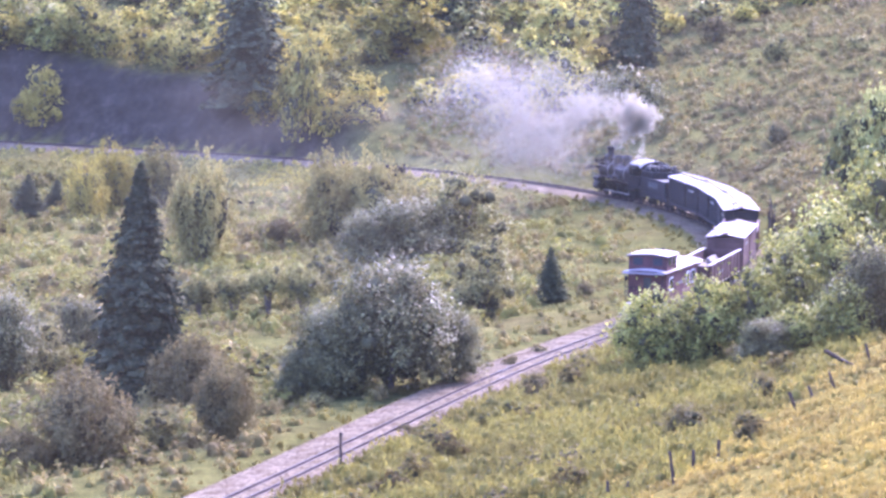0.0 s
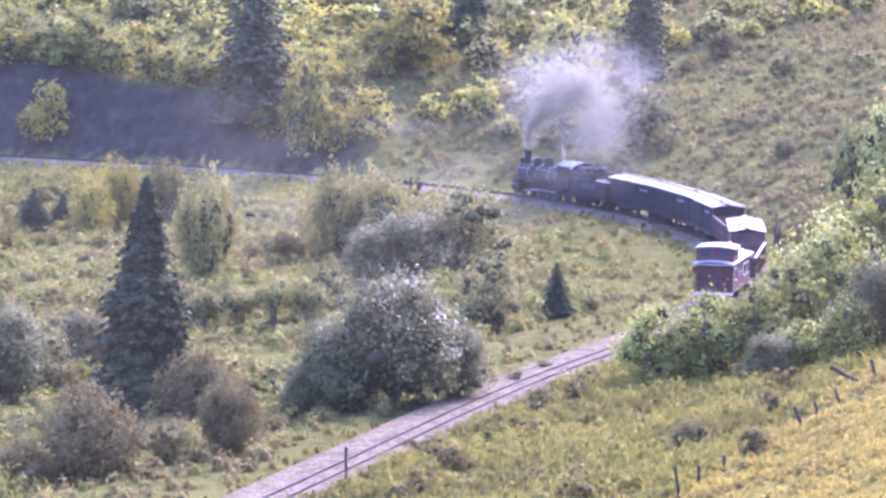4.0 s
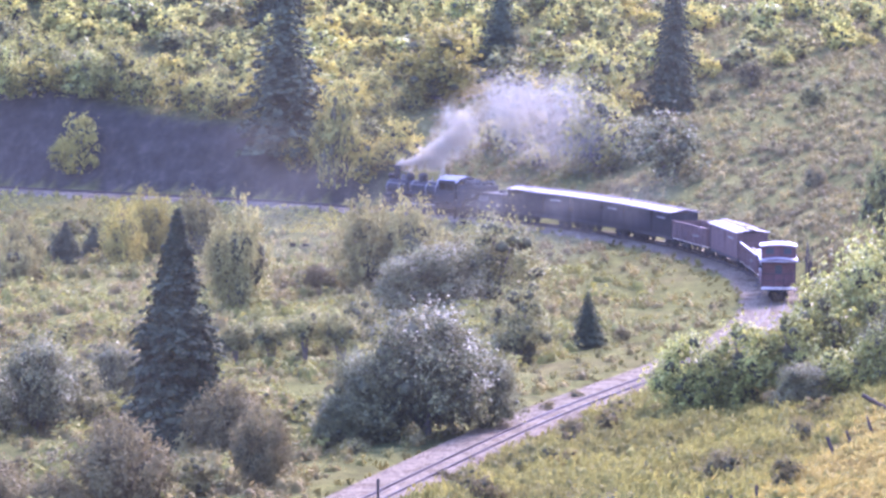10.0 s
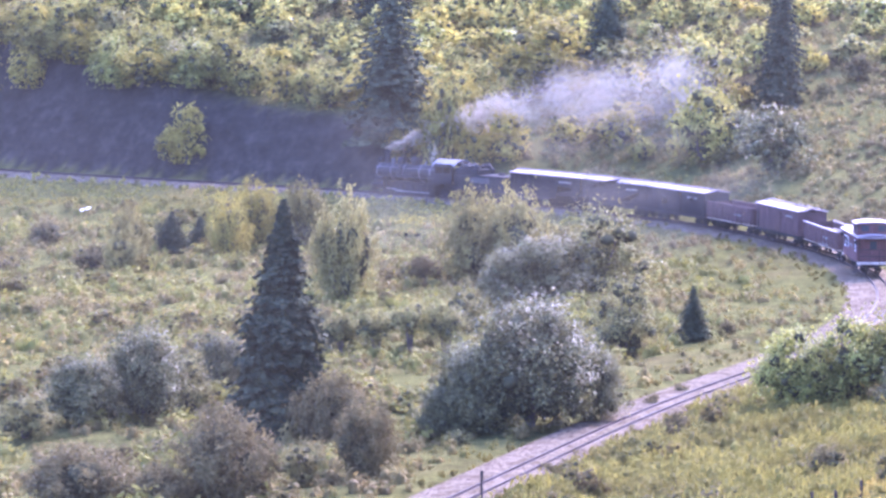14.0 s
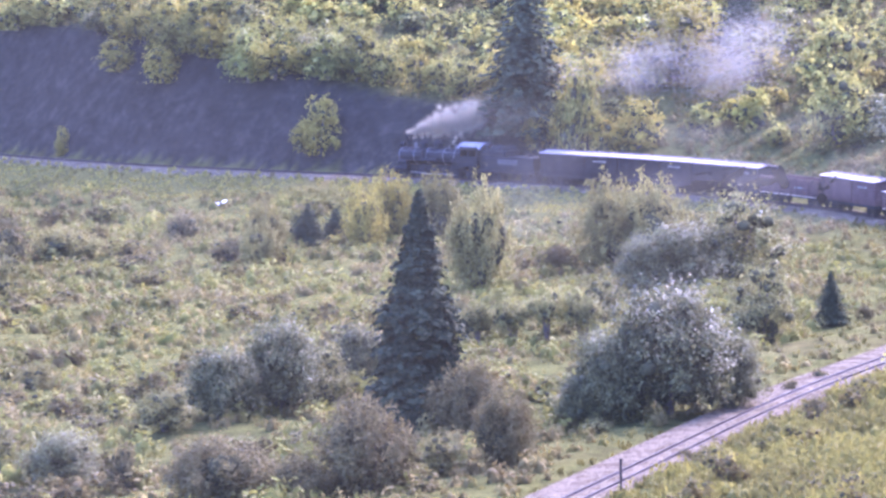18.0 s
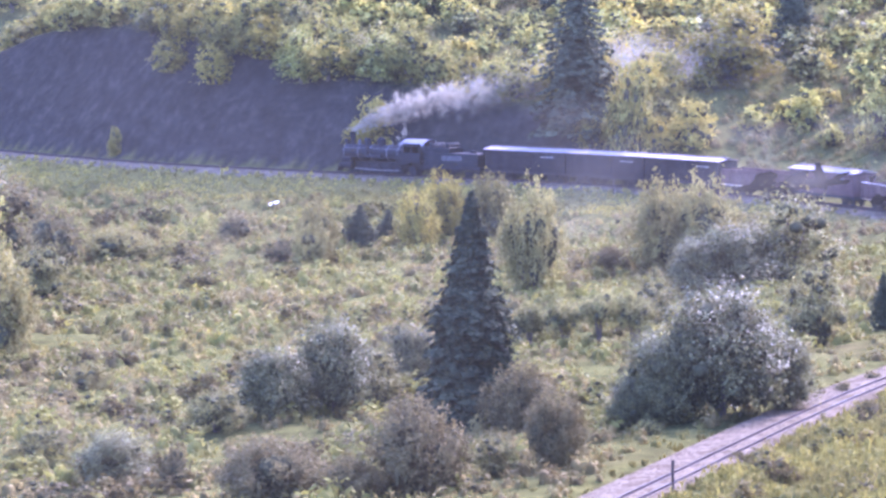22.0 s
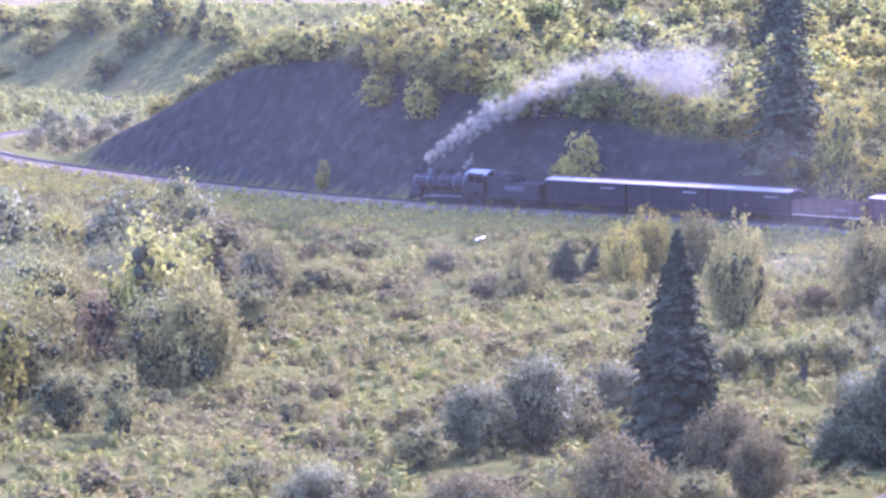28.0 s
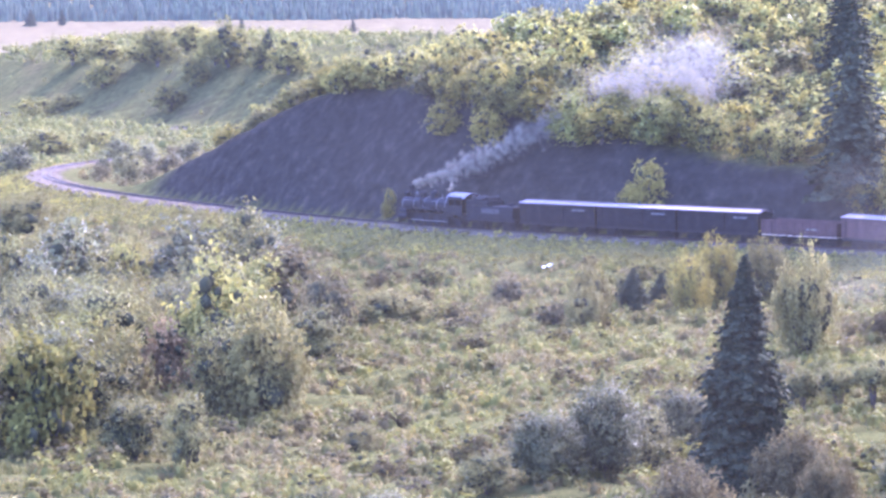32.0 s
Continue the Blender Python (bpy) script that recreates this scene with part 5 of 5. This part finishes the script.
def dead_trunk(x, y, high, lean, turn):
    bm = limb_mesh(np.random.default_rng(int(x * 10)), [(0.0, 0, high), (0.35, 0.1, high * 0.75), (-0.3, 0.1, high * 0.6)], 0.11)
    me = bpy.data.meshes.new("dead_tree")
    bm.to_mesh(me)
    bm.free()
    me.materials.append(BACKLIT_WOOD)
    ob = tagged(new("dead_tree", me), "bare thin dead trunk beside the bend", "tree")
    ob.matrix_world = pose(x, y, float(ground_z(x, y)[0]) - 0.1, 0, lean, turn)


def board(x, y, length, turn):
    """A pale plank lying on the bank."""
    bm = bmesh.new()
    box(bm, -length / 2, length / 2, -0.16, 0.16, 0.0, 0.09, 0.012)
    me = bpy.data.meshes.new("plank")
    bm.to_mesh(me)
    bm.free()
    me.materials.append(WHITE)
    ob = tagged(new("plank", me), "short white plank lying on the grassy bank", "plank")
    ob.matrix_world = pose(x, y, float(ground_z(x, y)[0]) + 0.25, 14, -12, turn)


dead_trunk(46.9, 262.7, 3.2, -8, 20)
dead_trunk(46.8, 264.7, 2.8, 6, 70)
board(-18.8, 344.7, 1.3, 40)
board(-8.3, 339.7, 0.9, 35)
fallen = post(33.1, 166.8, 1.6, 0, 0, 0.2, "fallen grey fence rail lying across the slope")
fallen.matrix_world = pose(32.5, 166.8, 4.34, 0, 118, 0)

# ---- smoke ----


def smoke_material(name, col):
    """Droplets that scatter light forwards as much as back."""
    m, n, l, b = node_mat(name)
    b.inputs["Base Color"].default_value = (*col, 1)
    b.inputs["Roughness"].default_value = 1.0
    b.inputs["Specular IOR Level"].default_value = 0.0
    t, x = n.new("ShaderNodeBsdfTranslucent"), n.new("ShaderNodeMixShader")
    t.inputs["Color"].default_value = (*col, 1)
    x.inputs[0].default_value = 0.65
    l.new(b.outputs[0], x.inputs[1])
    l.new(t.outputs[0], x.inputs[2])
    l.new(x.outputs[0], n["Material Output"].inputs["Surface"])
    return m


STEAM = smoke_material("steam", (0.285, 0.262, 0.19))
VEIL = smoke_material("thin_smoke", (0.24, 0.222, 0.172))


def puff(name, seed, flakes, size, material, flat=1.0, lumps=9, soft=0.26):
    """A cloud of tiny flecks, thick in its lobes and thin towards the edge."""
    r = np.random.default_rng(seed)
    lobes = r.normal(0, 0.42, (lumps, 3)) * np.array([1.0, 0.8, flat])
    c = lobes[r.integers(0, lumps, flakes)] + r.normal(0, soft, (flakes, 3)) * r.uniform(0.3, 1.6, (flakes, 1))
    sz = r.uniform(0.6, 1.4, flakes) * size
    return quads(name, c, r.normal(0, 1, (flakes, 3)), sz, sz, r, material)

# plume shape seen from the viewer: metres right of and above the stack's mouth, at the middle and at the end of the thick part, and of the thin drift
PLUME = [(0.0, 2.6, 2.8, -4.0, 1.6, -9.0, 3.0), (1.0, 3.6, 3.6, -2.0, 2.6, -7.0, 3.5), (2.5, 3.8, 3.4, 4.5, 4.0, -3.0, 3.0), (4.5, 1.0, 4.2, 7.5, 5.4, 6.0, 3.5), (6.0, 1.0, 5.0, 12.0, 4.8, 16.0, 4.5), (8.0, 1.5, 5.0, 7.0, 4.6, 16.0, 3.0), (9.0, 4.2, 1.2, 5.5, 6.0, 17.0, 3.0), (11.0, 3.6, 1.2, 7.5, 1.6, 17.0, 5.0), (12.0, 4.2, 1.8, 8.5, 2.2, 18.0, 5.0),
         (13.0, 6.8, 2.8, 13.5, 4.3, 27.0, 5.0), (19.0, 3.0, 0.8, 6.3, 1.0, 36.0, 8.5), (23.0, 6.0, 2.8, 15.0, 4.2, 39.0, 6.0),
         (26.0, 6.5, 4.0, 15.0, 7.0, 22.0, 7.0), (28.5, 6.8, 4.7, 15.0, 8.4, 30.0, 8.6), (32.0, 7.3, 2.7, 16.5, 7.0, 31.0, 12.5)]


def plume_at(t, f):
    """Offset of a point a fraction f along the plume (1 to 2: the thin drift)."""
    ts = [p[0] for p in PLUME]
    mx, mz, ex, ez, dx, dz = (float(np.interp(t, ts, [p[i] for p in PLUME])) for i in range(1, 7))
    if f <= 1:
        return (1 - f) * f * (4 * mx - ex) + f * f * ex, (1 - f) * f * (4 * mz - ez) + f * f * ez
    g = f - 1
    return ex + (dx - ex) * g, ez + (dz - ez) * g


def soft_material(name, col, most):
    """Mostly clear: thin smoke thickest in each wisp's middle, and the sheets that imitate haze."""
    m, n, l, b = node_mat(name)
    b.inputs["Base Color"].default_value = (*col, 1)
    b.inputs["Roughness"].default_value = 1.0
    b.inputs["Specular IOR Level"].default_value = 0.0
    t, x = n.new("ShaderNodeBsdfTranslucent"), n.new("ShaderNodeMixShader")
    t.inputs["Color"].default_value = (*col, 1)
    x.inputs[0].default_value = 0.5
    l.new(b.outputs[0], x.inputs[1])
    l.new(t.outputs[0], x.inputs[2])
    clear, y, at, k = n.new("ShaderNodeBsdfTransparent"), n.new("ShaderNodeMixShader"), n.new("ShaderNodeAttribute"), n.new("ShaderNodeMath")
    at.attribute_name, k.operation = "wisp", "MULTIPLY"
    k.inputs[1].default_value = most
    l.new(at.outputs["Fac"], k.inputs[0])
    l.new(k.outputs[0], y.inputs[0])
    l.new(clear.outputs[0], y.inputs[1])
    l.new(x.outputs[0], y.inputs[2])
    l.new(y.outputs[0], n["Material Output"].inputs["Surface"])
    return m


def wisps(name, centres, radius, rng, material):
    """Soft six-sided wisps, dense in the middle and clear at the rim."""
    n = len(centres)
    nrm = rng.normal(0, 1, (n, 3))
    nrm /= np.linalg.norm(nrm, axis=1)[:, None]
    t = np.cross(nrm, rng.normal(0, 1, (n, 3)))
    t /= np.linalg.norm(t, axis=1)[:, None]
    b = np.cross(nrm, t)
    radius = np.broadcast_to(radius, n)[:, None]
    ring = [centres + (t * math.cos(q * 1.0472) + b * math.sin(q * 1.0472)) * radius for q in range(6)]
    v = np.stack([centres, *ring], 1).reshape(-1, 3)
    f = np.array([(0, 1 + q, 1 + (q + 1) % 6) for q in range(6)])
    me = fast_mesh(name, v, (np.arange(n)[:, None, None] * 7 + f[None]).reshape(-1, 3), [], material)
    me.attributes.new("wisp", "FLOAT", "POINT").data.foreach_set("value", np.tile([1.0, 0, 0, 0, 0, 0, 0], n).astype(np.float32))
    return me


def haze_sheets():
    """Still, near-clear sheets arced round the camera one behind the other, added as haze, thinning out towards the
    ground.
    """
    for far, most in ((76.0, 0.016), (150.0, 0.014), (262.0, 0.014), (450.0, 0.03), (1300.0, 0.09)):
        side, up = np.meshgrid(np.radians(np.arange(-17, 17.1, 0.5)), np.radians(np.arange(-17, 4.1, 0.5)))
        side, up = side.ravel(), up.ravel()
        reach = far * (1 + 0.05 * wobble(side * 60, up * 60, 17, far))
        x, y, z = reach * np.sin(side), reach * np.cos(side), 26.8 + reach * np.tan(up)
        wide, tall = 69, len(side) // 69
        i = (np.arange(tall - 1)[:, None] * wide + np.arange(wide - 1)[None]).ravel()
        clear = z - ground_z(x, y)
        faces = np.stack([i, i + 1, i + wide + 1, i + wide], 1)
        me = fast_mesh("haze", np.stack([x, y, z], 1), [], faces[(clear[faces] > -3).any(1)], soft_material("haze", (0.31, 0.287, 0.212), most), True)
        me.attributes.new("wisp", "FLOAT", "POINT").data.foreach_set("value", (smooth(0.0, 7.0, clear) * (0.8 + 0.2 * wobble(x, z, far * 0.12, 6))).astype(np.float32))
        tagged(new("haze", me), "thin near-clear sheet added to stand in for haze over the valley", "haze", kind="stuff")


haze_sheets()
PUFFS = []
r_s = np.random.default_rng(77)
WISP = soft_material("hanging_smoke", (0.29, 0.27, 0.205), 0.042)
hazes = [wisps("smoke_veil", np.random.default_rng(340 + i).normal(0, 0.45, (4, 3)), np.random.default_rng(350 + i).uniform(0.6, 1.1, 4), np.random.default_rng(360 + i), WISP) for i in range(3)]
shapes = [puff("smoke_puff", 300 + i, (5200, 5600, 5600, 5200)[i // 2], (0.036, 0.030, 0.024, 0.019)[i // 2], STEAM, 1.0, 16, 0.15) for i in range(8)]
veils = [puff("smoke_veil", 320 + i, 22000, 0.0125, VEIL, 1.0, 14, 0.4) for i in range(3)]


def puffs():
    for i in range(24):
        f = 0.02 + 0.98 * (i / 23) ** 1.1
        ob = tagged(new("smoke_puff", shapes[min(3, int(f * 4)) * 2 + i % 2]), "billowing white steam and smoke above the locomotive", "smoke", "smoke of the locomotive", "stuff")
        k = 0.55 + 1.65 * f
        ob.scale = (k, k, k * 0.9)
        PUFFS.append((ob, f, r_s.uniform(-0.25, 0.25) * (0.3 + f), r_s.uniform(-0.2, 0.3) * (0.3 + f)))
    for i in range(3):
        ob = tagged(new("smoke_puff", shapes[i]), "small jet of white steam by the cab", "smoke", "smoke of the locomotive", "stuff")
        ob.scale = (0.3, 0.3, 0.3 + 0.12 * i)
        JETS.append((ob, (-1.2 - 0.3 * i, 0.0, 3.55 + 0.45 * i)))
    for i in range(9):
        f = 1.08 + 0.9 * i / 8
        ob = tagged(new("smoke_veil", veils[i % 3]), "thin grey smoke drifting behind the train", "smoke", "smoke of the locomotive", "stuff")
        k = 2.4 + 1.6 * (f - 1)
        ob.scale = (k, k, k * 0.8)
        PUFFS.append((ob, f, r_s.uniform(-1, 1), r_s.uniform(-1, 1)))

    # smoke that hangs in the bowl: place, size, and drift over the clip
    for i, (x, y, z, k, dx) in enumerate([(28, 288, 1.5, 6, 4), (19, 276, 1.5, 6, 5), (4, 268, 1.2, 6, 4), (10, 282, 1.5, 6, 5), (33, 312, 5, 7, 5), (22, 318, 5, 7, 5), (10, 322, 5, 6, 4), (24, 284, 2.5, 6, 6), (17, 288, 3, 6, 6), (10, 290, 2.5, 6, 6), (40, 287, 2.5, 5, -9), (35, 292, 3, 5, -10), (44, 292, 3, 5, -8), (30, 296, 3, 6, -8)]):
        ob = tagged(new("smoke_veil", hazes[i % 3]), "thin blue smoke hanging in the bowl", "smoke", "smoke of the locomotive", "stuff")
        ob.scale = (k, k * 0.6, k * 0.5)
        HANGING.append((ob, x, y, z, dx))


HANGING, JETS = [], []
puffs()


def stack_place(t):
    m = car_pose(t, *CARS[0][1:])
    return m @ Vector((4.25, 0, 4.05))


def motions():
    """Key all that moves: the train along the line, its smoke."""
    beats = [i * 1.0 for i in range(33)]
    for ob, back_by, a, b in CARS:
        walk(ob, [(t, car_pose(t, back_by, a, b)) for t in beats])
    # wheels roll; the rods follow the crank pins
    ticks = [i * 0.2 for i in range(161)]
    for ob, r in WHEELS:
        if r > 0.4:
            at = ob.location.copy()
            walk(ob, [(t, pose(*at, 0, math.degrees((head_at(t) - RUN_S[0]) / r), 0)) for t in ticks])
    for ob, kind, pin in RODS:
        rows = []
        for t in ticks:
            a = (head_at(t) - RUN_S[0]) / 0.51
            cx, cz = 0.24 * math.cos(a), -0.24 * math.sin(a)
            tilt = 0.0 if kind == "side" else math.degrees(math.asin((cz) / 2.6))
            rows.append((t, pose(pin + cx, 0, 0.51 + cz, 0, tilt, 0)))
        walk(ob, rows)
    for i, (ob, f, ox, oz) in enumerate(PUFFS):
        rows = []
        for t in beats:
            p = stack_place(t)
            dx, dz = plume_at(t, f)
            loose = 1 + float(np.interp(t, [0, 3, 9, 13], [2.2, 2.4, 1.0, 0])) * min(f, 1)
            turn = i * 47 + t * 14
            sway = 0.25 * f * math.sin(t * 1.9 + i)
            rows.append((t, pose(p.x + dx + ox * loose, p.y + 0.5 * ox, p.z + dz + oz * loose + sway, 10 * math.sin(t + i), 0, turn)))
        walk(ob, rows)
    for i, (ob, at) in enumerate(JETS):
        rows = []
        for t in beats:
            p = car_pose(t, *CARS[0][1:]) @ Vector(at)
            rows.append((t, pose(p.x + 0.2 * math.sin(2 * t + i), p.y, p.z + 0.15 * math.sin(3 * t), 0, 0, 40 * t)))
        walk(ob, rows)
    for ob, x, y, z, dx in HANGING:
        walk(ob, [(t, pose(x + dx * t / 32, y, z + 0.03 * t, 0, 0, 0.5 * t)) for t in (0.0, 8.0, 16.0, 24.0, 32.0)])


for kinds in (*KINDS.values(), *HEROES.values(), *LITE.values()):
    for proto in kinds:
        for o in (*proto.children_recursive, proto):
            bpy.data.objects.remove(o)

motions()
